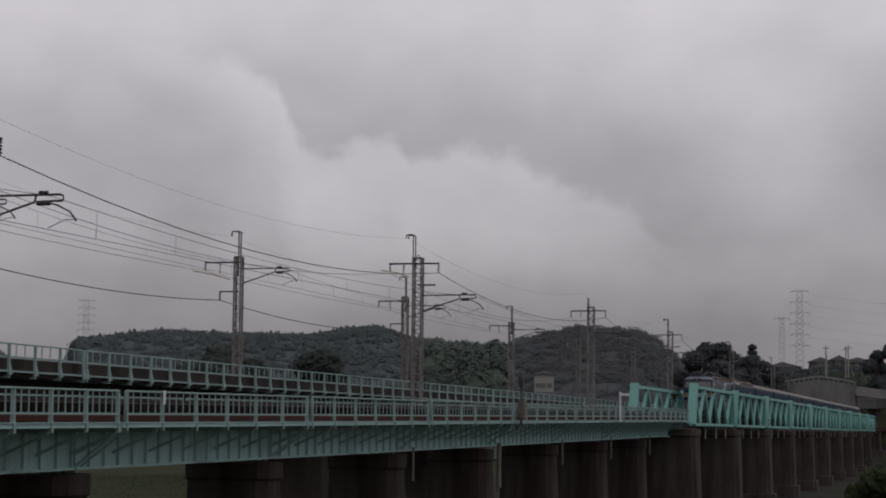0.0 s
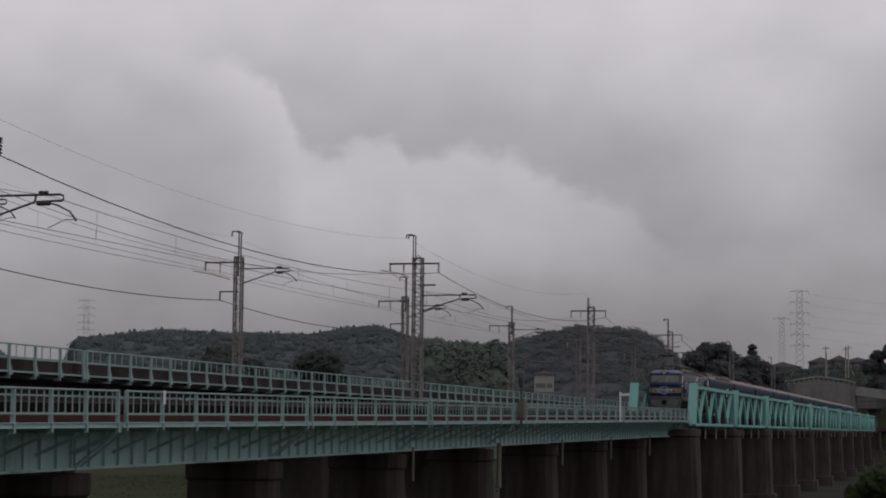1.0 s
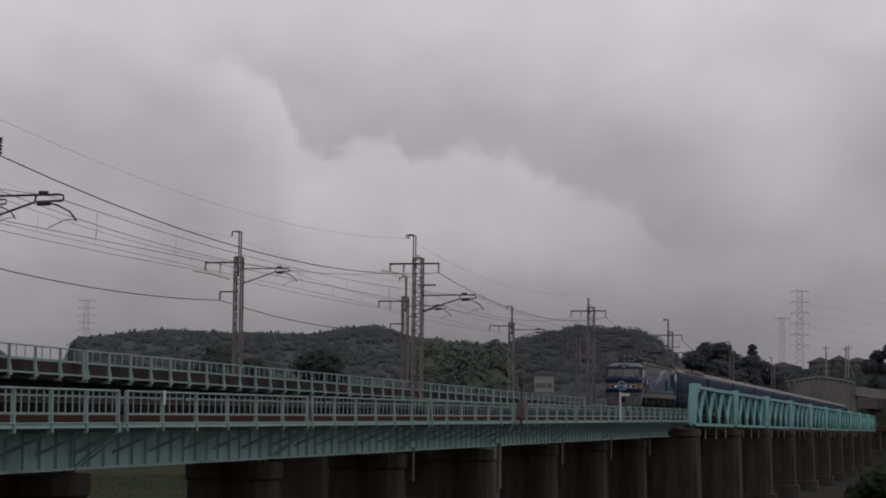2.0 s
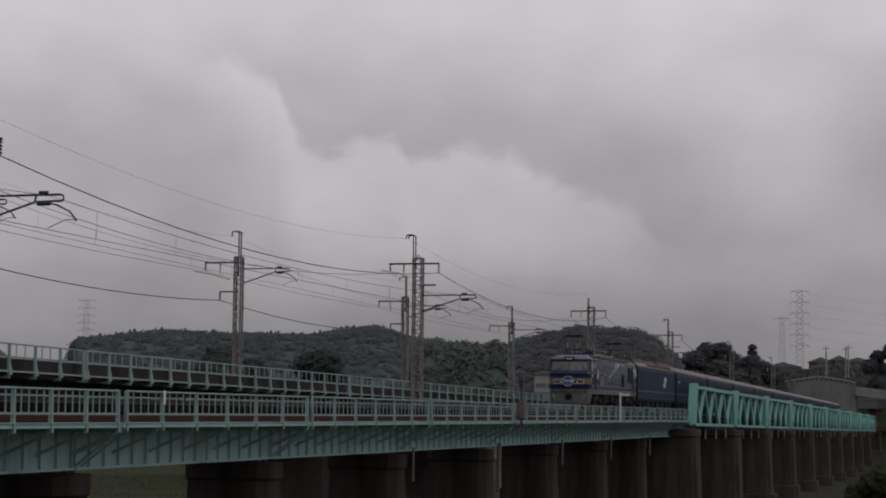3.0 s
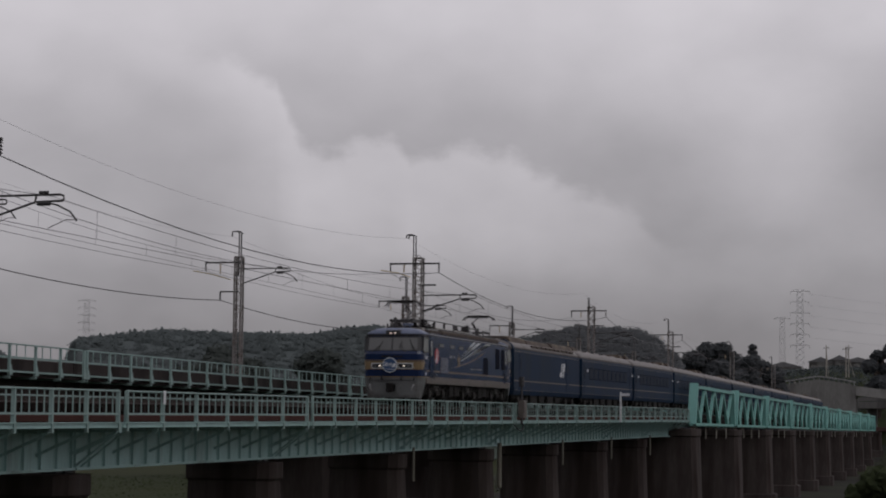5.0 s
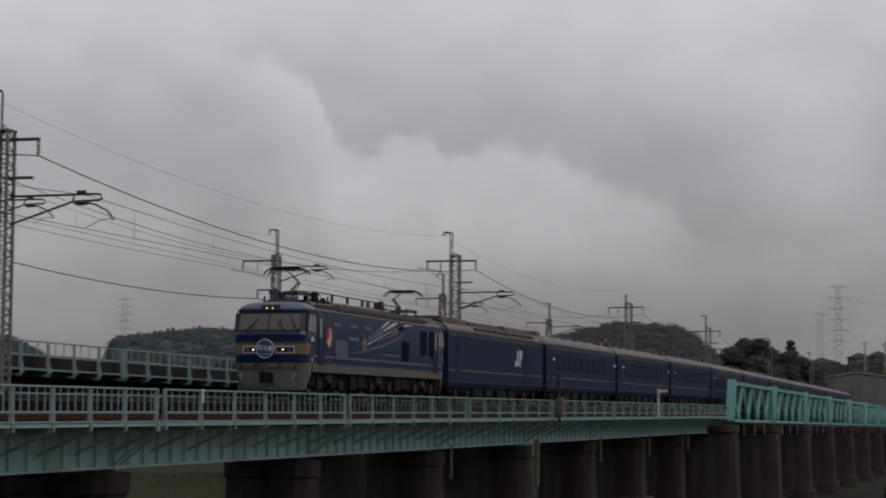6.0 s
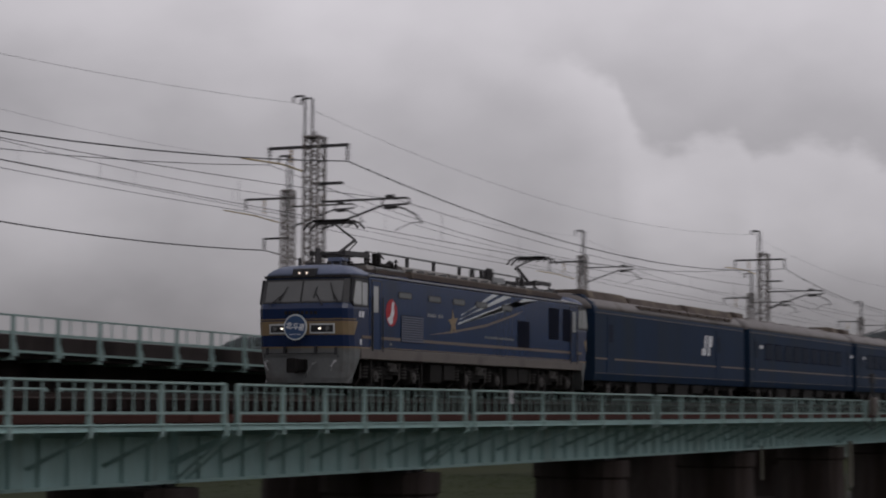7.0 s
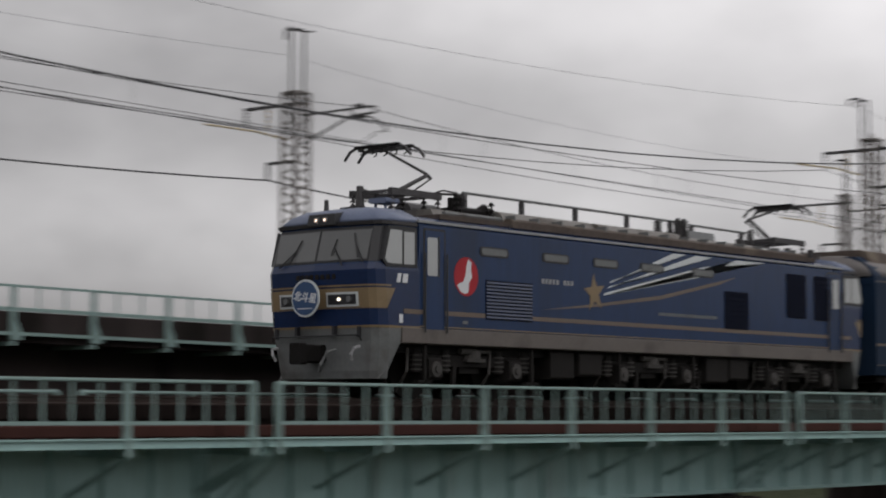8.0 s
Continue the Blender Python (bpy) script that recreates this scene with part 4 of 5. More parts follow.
def pantograph(loco, x, back):
    """A raised single-arm pantograph; back: +1 if its knee points to the rear."""
    p = part("pantograph", Mesh().box(x - 0.75, x + 0.75, -0.56, -0.46, 3.94, 4.07).box(x - 0.75, x + 0.75, 0.46, 0.56, 3.94, 4.07).box(x - 0.1, x + 0.12, -0.55, 0.55, 3.98, 4.06).box(x - 0.75, x - 0.68, -0.55, 0.55, 3.98, 4.04).box(x + 0.68, x + 0.75, -0.55, 0.55, 3.98, 4.04), DARKST, loco, "dark raised single-arm pantograph")
    knee = (x + back * 0.98, 0, 4.50)
    head = (x - back * 0.35, 0, 4.86)
    part("lower_arm", Mesh().tube([(x - back * 0.05, 0, 4.05), knee], 0.05, 8, 0.04), DARKST, p)
    part("thrust_rod", Mesh().tube([(x + back * 0.35, 0, 4.04), (knee[0] + back * 0.12, 0, knee[2] - 0.06)], 0.018, 6), DARKST, p)
    part("upper_arm", Mesh().tube([(knee[0] + back * 0.12, 0.03, knee[2] - 0.06), (knee[0], 0.03, knee[2] + 0.02), head], 0.04, 8, 0.025), DARKST, p)
    for k in (-0.2, 0.2):
        a = head[0] + k
        part("contact_strip", Mesh().tube([(a, -0.86, 4.70), (a, -0.72, 4.86), (a, -0.55, 4.925), (a, 0.55, 4.925), (a, 0.72, 4.86), (a, 0.86, 4.70)], 0.03, 6), DARKST, p)
        part("carbon_strip", Mesh().box(a - 0.05, a + 0.05, -0.56, 0.56, 4.90, 4.962), BLACK, p)
        for y in (-0.4, -0.15, 0.12, 0.38):
            part("hanger", Mesh().tube([(a, y, 4.91), (a + 0.03, y + 0.02, 4.82), (a - 0.02, y + 0.05, 4.79)], 0.016, 5), DARKST, p)
    part("head_frame", Mesh().box(head[0] - 0.22, head[0] + 0.22, -0.5, -0.44, 4.85, 4.9).box(head[0] - 0.22, head[0] + 0.22, 0.44, 0.5, 4.85, 4.9).box(head[0] - 0.04, head[0] + 0.04, -0.5, 0.5, 4.84, 4.9), DARKST, p)
    for k in (-0.7, 0.7):
        for y in (-0.5, 0.5):
            part("foot_insulator", insulator(Mesh(), x + k, y, 4.0, 0.36), DARKST, p)


def locomotive():
    lc = thing("locomotive", "deep blue electric locomotive with a gold star and white meteor stripes", "locomotive", "the train")
    ring = [(-HW, 1.33), (-HW, 3.26), (-HW + 0.05, 3.36), (-HW + 0.22, 3.44), (-0.9, 3.50), (0.9, 3.50), (HW - 0.22, 3.44), (HW - 0.05, 3.36), (HW, 3.26), (HW, 1.33)]
    part("body_shell", Mesh().prism(ring, 1.29, LL - 1.29), BLUE, lc, "deep blue body shell")
    part("gutter", Mesh().box(1.25, LL - 1.25, -HW - 0.02, -HW + 0.03, 3.315, 3.365), SILVER, lc, "pale rain gutter").data.materials[0] = GUTTER
    part("sill", Mesh().box(0.8, LL - 0.8, -HW - 0.012, HW + 0.012, 1.02, 1.325, 0.02), BEIGE, lc, "taupe painted side sill")
    part("sill_line", side_plate(rect(1.3, LL - 1.3, 1.345, 1.365)), GOLD, lc)
    part("waist_line", side_plate(rect(0.85, LL - 0.9, 1.58, 1.665), 0.005), GOLDL, lc, "muted gold waist line")
    for turn in (False, True):
        cab(lc, turn)
    # head mark
    hm = part("head_mark", Mesh().disc((-0.26, 0.03, 1.86), (1, 0, 0), 0.352, 0.03, 40), SILVER, lc, "round blue head mark with a pale rim")
    part("face", Mesh().disc((-0.278, 0.03, 1.86), (1, 0, 0), 0.315, 0.012, 40), DISC, hm)
    cu = bpy.data.curves.new("head_mark_lettering", "FONT")
    cu.body, cu.size, cu.extrude, cu.offset = "\u5317\u6597\u661f", 0.195, 0.003, 0.004
    cu.shear = 0.15
    cu.align_x, cu.align_y = "CENTER", "CENTER"
    cu.materials.append(WHITE)
    tx = new("head_mark_lettering", cu)
    tx.parent = hm
    tx.matrix_basis = pose(-0.287, 0.03, 1.87, 90, 7, -90)
    tx["label"] = "white lettering on the head mark"
    part("mark_bar", Mesh().box(-0.292, -0.282, -0.15, 0.21, 1.66, 1.675), WHITE, hm)
    for i in range(8):
        num = Mesh().box(face_point(-0.5 + i * 0.13, 2.26, 0.02)[0], face_point(-0.5 + i * 0.13, 2.26, 0.01)[0] + 0.02, -0.5 + i * 0.13, -0.42 + i * 0.13, 2.22, 2.31)
        part("number_bar", num, UNDER, lc)
    # side markings
    part("emblem_disc", side_plate([(2.70 + 0.37 * math.cos(a), 2.36 + 0.38 * math.sin(a)) for a in np.linspace(0, 2 * math.pi, 28, endpoint=False)]), REDP, lc, "round red emblem")
    part("emblem_shape", side_plate([(2.76, 2.70), (2.86, 2.64), (2.84, 2.50), (2.88, 2.36), (2.78, 2.24), (2.76, 2.06), (2.66, 2.02), (2.52, 2.06), (2.42, 2.18), (2.48, 2.22), (2.60, 2.26), (2.68, 2.40), (2.70, 2.56)], 0.010), WHITE, lc, "white shape on the emblem")
    star = [(6.98 + (0.42 if k % 2 == 0 else 0.17) * math.cos(radians(90 + 36 * k + 6)) * 0.92, 2.24 + (0.42 if k % 2 == 0 else 0.17) * math.sin(radians(90 + 36 * k + 6))) for k in range(10)]
    part("star", side_plate(star, 0.009), GOLD, lc, "dull gold five-pointed star")
    for k, (p0, p1, p2, p3) in enumerate((((7.30, 2.20), (7.36, 2.26), (13.9, 3.26), (12.6, 3.26)), ((7.45, 2.36), (7.5, 2.40), (11.6, 3.26), (10.9, 3.26)), ((7.55, 2.48), (7.6, 2.53), (10.5, 3.26), (10.0, 3.26)))):
        q = [p0, p3, p2, p1] if k else [p0, (11.3, 2.82), p3, p2, (11.2, 3.02), p1]
        part("meteor_stripe", side_plate(q, 0.006 + 0.001 * k), SILVER, lc, "silver white meteor stripe")
    part("orbit_stripe", side_plate([(5.2, 1.82), (6.9, 2.0), (9.5, 2.30), (12.6, 2.86), (11.9, 2.66), (9.5, 2.22), (6.9, 1.94)], 0.005), GOLDL, lc, "curved dull gold stripe")
    for x in (3.58, 5.62, 7.39, 9.14, 11.2):
        v = part("side_vent", side_plate(rect(x - 0.46, x + 0.46, 2.79, 2.98, 0.07), 0.012), FRAMEM, lc, "small grey window with rounded corners")
        part("pane", side_plate(rect(x - 0.40, x + 0.40, 2.82, 2.95, 0.05), 0.018), GREYP, v)
    gr = part("grille", side_plate(rect(3.30, 4.82, 1.55, 2.33), 0.008), NAVYD, lc, "blue slatted air grille")
    for i in range(11):
        z = 1.57 + i * 0.068
        part("slat", Mesh().loft([[(3.32, -HW - 0.012, z), (4.80, -HW - 0.012, z), (4.80, -HW - 0.035, z + 0.012), (3.32, -HW - 0.035, z + 0.012)], [(3.32, -HW - 0.008, z + 0.045), (4.80, -HW - 0.008, z + 0.045), (4.80, -HW - 0.018, z + 0.05), (3.32, -HW - 0.018, z + 0.05)]]), SLAT, gr)
    for x0, x1, z0, z1 in ((12.1, 13.15, 1.66, 2.53), (14.88, 15.83, 2.02, 3.08), (16.2, 17.23, 2.0, 3.09)):
        b = part("louvre", side_plate(rect(x0, x1, z0, z1, 0.05), 0.010), NAVYD, lc, "dark louvred air intake")
        for i in range(int((z1 - z0) / 0.12)):
            part("blade", Mesh().box(x0 + 0.06, x1 - 0.06, -HW - 0.02, -HW - 0.009, z0 + 0.06 + i * 0.12, z0 + 0.075 + i * 0.12), NAVYD, b)
    for i in range(9):
        if i != 5:
            part("number_bar", side_plate(rect(5.14 + i * 0.125, 5.22 + i * 0.125, 2.35, 2.45), 0.008), GUTTER, lc)
    for i in range(20):
        part("lettering_bar", side_plate(rect(9.4 + i * 0.12, 9.49 + i * 0.12, 1.86, 1.93), 0.008), GREYP, lc)
    for q in ([(0.64, 2.15), (0.74, 2.15), (0.78, 2.32), (0.68, 2.32)], [(0.80, 2.15), (0.94, 2.15), (0.97, 2.32), (0.83, 2.32)]):
        part("company_emblem", side_plate(q, 0.008), WHITE, lc, "small plain white emblem block")
    part("notice_plate", side_plate(rect(0.72, 0.82, 1.40, 1.56), 0.008), WHITE, lc)
    part("notice_plate", side_plate(rect(2.6, 2.75, 1.44, 1.50), 0.008), GREYP, lc)
    # roof
    part("roof_walk", Mesh().box(2.2, 16.8, -1.18, 1.18, 3.46, 3.56), ROOFD, lc, "sooty roof deck")
    for x0, x1, z in ((4.4, 7.6, 3.80), (7.8, 11.0, 3.80), (11.4, 14.6, 3.74), (14.8, 16.3, 3.66)):
        part("roof_hatch", Mesh().prism([(-1.1, 3.5), (-0.95, z - 0.04), (-0.85, z), (0.85, z), (0.95, z - 0.04), (1.1, 3.5)], x0, x1), HATCH, lc, "grey roof equipment cover")
    for i in range(9):
        part("hatch_latch", Mesh().tube([(4.6 + i * 1.1, -1.2, 3.44), (4.6 + i * 1.1, -1.22, 3.58), (4.7 + i * 1.1, -1.22, 3.58), (4.7 + i * 1.1, -1.2, 3.44)], 0.014, 5), GREYP, lc)
    part("roof_hatch", Mesh().prism([(-0.7, 3.6), (-0.6, 3.95), (0.6, 3.95), (0.7, 3.6)], 11.9, 13.0), GREYP, lc, "grey roof box")
    bus = [(3.75, -0.5, 4.15), (11.7, -0.5, 4.13)]
    part("bus_bar", Mesh().tube(bus, 0.03, 8), GREYP, lc)
    part("bus_bar", Mesh().tube([(12.1, -0.5, 4.10), (14.6, -0.5, 4.08)], 0.03, 8), GREYP, lc)
    for x, z in ((3.8, 4.16), (5.7, 4.15), (7.6, 4.15), (9.55, 4.14), (11.3, 4.14), (11.6, 4.14), (12.2, 4.10), (14.4, 4.09)):
        part("bus_insulator", insulator(Mesh(), x, -0.5, z, 0.46).tube([(x, -0.5, z - 0.02), (x, -0.5, z - 0.6)], 0.06, 8), DARKST, lc)
    for x, y in ((11.25, -0.75), (11.5, -0.75), (11.25, -0.2), (11.75, -0.5), (14.9, -0.45)):
        st = Mesh().tube([(x, y, 3.6), (x, y, 4.18)], 0.05, 8)
        for i in range(7):
            st.disc((x, y, 3.72 + i * 0.065), (0, 0, 1), 0.105, 0.03, 12)
        part("ribbed_insulator", st, DARKST, lc, "dark ribbed roof insulator")
    for x in np.arange(4.5, 16.2, 0.8):
        part("roof_rib", Mesh().box(x, x + 0.04, -1.24, -0.98, 3.5, 3.70), GREYP, lc)
    part("roof_side_box", Mesh().prism([(-1.27, 3.44), (-1.27, 3.58), (-1.2, 3.63), (-1.05, 3.63), (-1.05, 3.44)], 4.4, 16.2), ROOFD, lc, "sooty cable duct along the roof edge")
    part("breaker", Mesh().box(3.45, 4.35, -0.7, 0.3, 3.55, 3.84, 0.06).tube([(3.7, -0.4, 3.85), (3.7, -0.4, 4.12)], 0.08, 10).tube([(4.0, 0.0, 3.8), (4.0, 0.0, 4.1)], 0.08, 10).tube([(3.9, -0.55, 3.6), (4.35, -0.6, 3.85)], 0.12, 10), BLACK, lc, "dark roof circuit breaker")
    part("arrester", Mesh().tube([(1.55, 0.3, 3.66), (1.55, 0.3, 4.15)], 0.10, 10, 0.07).box(1.25, 1.85, 0.05, 0.55, 3.64, 3.72), DARKST, lc)
    part("lead_wire", Mesh().tube([(1.55, 0.3, 4.1), (1.9, 0.1, 4.0), (2.3, 0, 4.04)], 0.02, 5), DARKST, lc)
    part("rear_arrester", Mesh().tube([(17.8, 0.2, 3.6), (17.8, 0.2, 3.95)], 0.09, 10).tube([(18.1, -0.3, 3.6), (18.1, -0.3, 3.9)], 0.09, 10).box(17.5, 18.3, -0.5, 0.5, 3.58, 3.66), DARKST, lc)
    # crowded equipment behind the front pantograph
    for x, y, z in ((3.25, -0.75, 4.06), (3.55, 0.35, 4.16), (4.3, -0.8, 3.98), (4.55, 0.2, 4.2), (3.05, 0.5, 4.1)):
        part("post_insulator", insulator(Mesh(), x, y, z, 0.44), BLACK, lc)
    part("transformer_tank", Mesh().tube([(3.35, 0.75, 3.78), (4.3, 0.75, 3.78)], 0.24, 14), DARKST, lc, "dark round roof tank")
    part("disconnector", Mesh().tube([(3.05, 0.5, 4.12), (3.55, 0.35, 4.18), (4.55, 0.2, 4.22)], 0.028, 6), DARKST, lc)
    part("insulator_foot", Mesh().box(3.1, 3.45, -0.85, -0.65, 3.56, 3.66, 0.02), DARKST, lc)
    part("lead_wire", Mesh().tube([(3.02, 0, 4.02), (3.25, -0.4, 4.16), (3.25, -0.75, 4.08), (3.5, -0.8, 3.94), (3.8, -0.5, 4.15)], 0.02, 6), DARKST, lc)
    part("roof_pipe", Mesh().tube([(2.6, -0.95, 3.62), (4.4, -0.95, 3.62)], 0.05, 8), GREYP, lc)
    part("sloped_cover", Mesh().prism([(-0.8, 3.55), (-0.7, 3.72), (0.7, 3.72), (0.8, 3.55)], 2.5, 3.3), HATCH, lc, "grey cover under the pantograph")
    pantograph(lc, 2.27, 1)
    pantograph(lc, 16.62, -1)
    # under the frame
    part("underframe", Mesh().box(0.9, LL - 0.9, -1.15, 1.15, 0.86, 1.03), BLACK, lc)
    for x0, x1, z0 in ((5.6, 6.4, 0.42), (6.6, 7.4, 0.5), (11.5, 12.4, 0.42), (12.5, 13.3, 0.5)):
        part("equipment_box", Mesh().box(x0, x1, -1.32, -0.6, z0, 1.0, 0.04), UNDER, lc, "grimy underfloor equipment box")
    for x in (1.55, 4.9, 8.0, 10.9, 14.1, 17.3):
        part("step", Mesh().box(x - 0.03, x + 0.03, -1.38, -1.32, 0.3, 1.02).box(x - 0.2, x + 0.2, -1.38, -1.25, 0.3, 0.34), UNDER, lc)
    for x in (3.2, 9.47, 15.74):
        LOCO_WHEELS.extend(bogie(lc, x))
    return lc


LOCO_WHEELS = []
loco = locomotive()


# ---- the coaches ----
CW = 1.45


def coach(L, power):
    c = thing("coach", "dark blue generator van with a sooty brown louvred roof" if power else "dark blue sleeping car with thin gold lines and a grey roof", "railway coach", "the train")
    ring = [(-CW, 0.95), (-CW, 3.10), (-CW + 0.03, 3.28), (CW - 0.03, 3.28), (CW, 3.10), (CW, 0.95), (CW - 0.06, 0.72), (-CW + 0.06, 0.72)]
    part("body_shell", Mesh().prism(ring, 0.12, L - 0.12), BLUEC, c, "deep blue body shell with rounded ends")
    roof = [(-CW + 0.02, 3.26), (-1.36, 3.44), (-1.18, 3.62), (-0.85, 3.76), (-0.4, 3.84), (0, 3.86), (0.4, 3.84), (0.85, 3.76), (1.18, 3.62), (1.36, 3.44), (CW - 0.02, 3.26)]
    ends = [[(x, y * k, 3.2 + (z - 3.2) * k) for y, z in roof] for x, k in ((0.05, 0.93), (0.3, 0.985), (0.6, 1.0), (L - 0.6, 1.0), (L - 0.3, 0.985), (L - 0.05, 0.93))]
    part("roof", Mesh().loft(ends), ROOFG, c, "sooty grey arched roof" if not power else "dark sooty arched roof", True)
    if power:
        for x0, x1, h in ((0.5, 4.6, 3.98), (5.0, 11.5, 3.93), (12.2, 18.6, 3.97)):
            part("roof_cowl", Mesh().prism([(-1.2, 3.5), (-1.0, h - 0.06), (-0.8, h), (0.8, h), (1.0, h - 0.06), (1.2, 3.5)], x0, x1), ROOFD, c, "brown sooty roof cowl")
        for i in range(10):
            part("roof_louvre", Mesh().box(5.2 + i * 1.25, 6.2 + i * 1.25, -1.40, -1.22, 3.46, 3.58), ROOFD, c)
        part("cab_cap", Mesh().prism([(-CW - 0.004, 3.05), (-CW + 0.02, 3.28), (-1.3, 3.5), (-0.9, 3.78), (0.9, 3.78), (1.3, 3.5), (CW - 0.02, 3.28), (CW + 0.004, 3.05)], 0.1, 0.5), BLUEC, c)
    else:
        for x in (0.5, L - 1.6):
            part("roof_vent", Mesh().prism([(-0.8, 3.7), (-0.7, 4.0), (-0.5, 4.06), (0.5, 4.06), (0.7, 4.0), (0.8, 3.7)], x, x + 1.1), ROOFD, c, "dark roof ventilator hood")
        for i in range(5):
            part("roof_unit", Mesh().prism([(-0.6, 3.75), (-0.5, 3.885), (0.5, 3.885), (0.6, 3.75)], 3.2 + i * 3.1, 4.9 + i * 3.1), ROOFG, c)
    for z0, z1 in ((1.47, 1.53), (0.97, 0.985), (3.12, 3.14)):
        part("gold_line", side_plate(rect(0.15, L - 0.15, z0, z1), 0.005, -CW), GOLDL, c, "thin dull gold line")
    if power:
        for x0, x1 in ((1.4, 2.2), (14.9, 15.7)):
            d = part("door", side_plate(rect(x0, x1, 0.98, 3.0), 0.012, -CW), BLUEC, c)
            part("pane", side_plate(rect(x0 + 0.18, x1 - 0.18, 2.1, 2.75, 0.05), 0.018, -CW), GLASSC, d)
        for q in ([(12.95, 1.92), (13.5, 1.92), (13.66, 2.75), (13.4, 2.75), (13.3, 2.2), (12.95, 2.2)], [(13.75, 1.92), (14.05, 1.92), (14.12, 2.3), (14.4, 2.3), (14.45, 2.75), (13.9, 2.75)]):
            part("company_emblem", side_plate(q, 0.008, -CW), WHITE, c, "large plain white emblem block")
    else:
        n = 9
        for i in range(n):
            x = 2.6 + i * (L - 5.2 - 1.3) / (n - 1)
            w = part("window", side_plate(rect(x, x + 1.3, 1.95, 2.72, 0.1), 0.010, -CW), NAVYD, c, "dark framed coach window")
            part("pane", side_plate(rect(x + 0.05, x + 1.25, 2.0, 2.67, 0.08), 0.016, -CW), GLASSC, w)
        for x in (0.75, L - 1.5):
            d = part("door", side_plate(rect(x, x + 0.75, 0.98, 2.98, 0.03), 0.012, -CW), BLUEC, c, "blue folding entrance door")
            part("pane", side_plate(rect(x + 0.16, x + 0.59, 2.0, 2.75, 0.05), 0.018, -CW), GLASSC, d)
            part("destination_plate", side_plate(rect(x + 1.0, x + 1.5, 2.45, 2.6), 0.010, -CW), WHITE, c)
    for x in (-0.28, L - 0.12):
        part("gangway", Mesh().box(x, x + 0.40, -0.55, 0.55, 0.95, 3.1, 0.06), BLACK, c, "black rubber gangway bellows")
    part("underframe", Mesh().box(0.6, L - 0.6, -1.2, 1.2, 0.55, 0.72), BLACK, c)
    for i in range(4):
        x = 5.0 + i * (L - 10.0) / 4
        part("equipment_box", Mesh().box(x, x + 1.7 - 0.3 * (i % 2), -1.34, 0.9, 0.22 + 0.1 * (i % 2), 0.72, 0.05), UNDER, c, "grimy underfloor equipment box")
    for x in (2.9, L - 2.9):
        bogie(c, x, 2.1, 0.43)
    return c


vehicles = [(loco, 0.0, LL)]
van = coach(19.35, True)
vehicles.append((van, 19.25, 19.35))
car = coach(20.0, False)
for i in range(10):
    vehicles.append((car if i == 0 else copy_thing(car, Matrix()), 39.3 + i * 20.7, 20.0))


# ---- trees, woods and the far bank ----
rng = random.Random(7)


def clump(ms, c, r, squash=0.8, sub=2):
    """A lumpy ball of foliage."""
    bm = CLUMPS[rng.randrange(4) if sub == 3 else 4 + rng.randrange(6)]
    a = rng.uniform(0, 6.28)
    ca, sa = math.cos(a), math.sin(a)
    ms.add([(c[0] + r * (x * ca - y * sa), c[1] + r * (x * sa + y * ca), c[2] + r * z * squash) for x, y, z in bm[0]], bm[1])


def make_clump(seed, sub):
    bm = bmesh.new()
    bmesh.ops.create_icosphere(bm, subdivisions=sub, radius=1)
    for v in bm.verts:
        d = v.co.normalized()
        k = 1 + 0.38 * noise.noise(d * 1.7 + Vector((seed * 5.1, 0, 0))) + 0.34 * noise.noise(d * 4.5 + Vector((0, seed * 3.3, 0)))
        v.co = d * k
    bm.verts.ensure_lookup_table()
    out = ([tuple(v.co) for v in bm.verts], [tuple(v.index for v in f.verts) for f in bm.faces])
    bm.free()
    return out


CLUMPS = [make_clump(i, 3 if i < 4 else 2) for i in range(10)]


def polar(a, r):
    return EYE[0] + r * math.cos(radians(a)), EYE[1] + r * math.sin(radians(a))


def sprig_field(ms, n, a0, a1, r0, r1, top, k0, k1, up, seed=5, lean=(-0.2, 0, 0.6)):
    """Leafy sprigs strewn over a surface between two bearings and two distances."""
    gen = np.random.default_rng(seed)
    a, r = np.radians(gen.uniform(a0, a1, n)), r0 + (r1 - r0) * gen.random(n) ** 0.6
    c = np.stack([EYE[0] + r * np.cos(a), EYE[1] + r * np.sin(a)], 1)
    c = np.array([(x, y, top(x, y)) for x, y in c]) + gen.normal(0, 1, (n, 3)) * (0.25, 0.25, up)
    face = gen.normal(0, 1, (n, 3)) + lean
    u = np.cross(face, gen.normal(0, 1, (n, 3)))
    u /= np.linalg.norm(u, axis=1)[:, None]
    w = np.cross(u, face)
    w /= np.linalg.norm(w, axis=1)[:, None]
    k = gen.uniform(k0, k1, n)[:, None]
    quads = np.stack([c - u * k, c + w * k * 0.7, c + u * k, c - w * k * 0.7], 1).reshape(-1, 3)
    o = len(ms.v)
    ms.v += [tuple(q) for q in quads.tolist()]
    ms.f += [(o + 4 * i, o + 4 * i + 1, o + 4 * i + 2, o + 4 * i + 3) for i in range(n)]


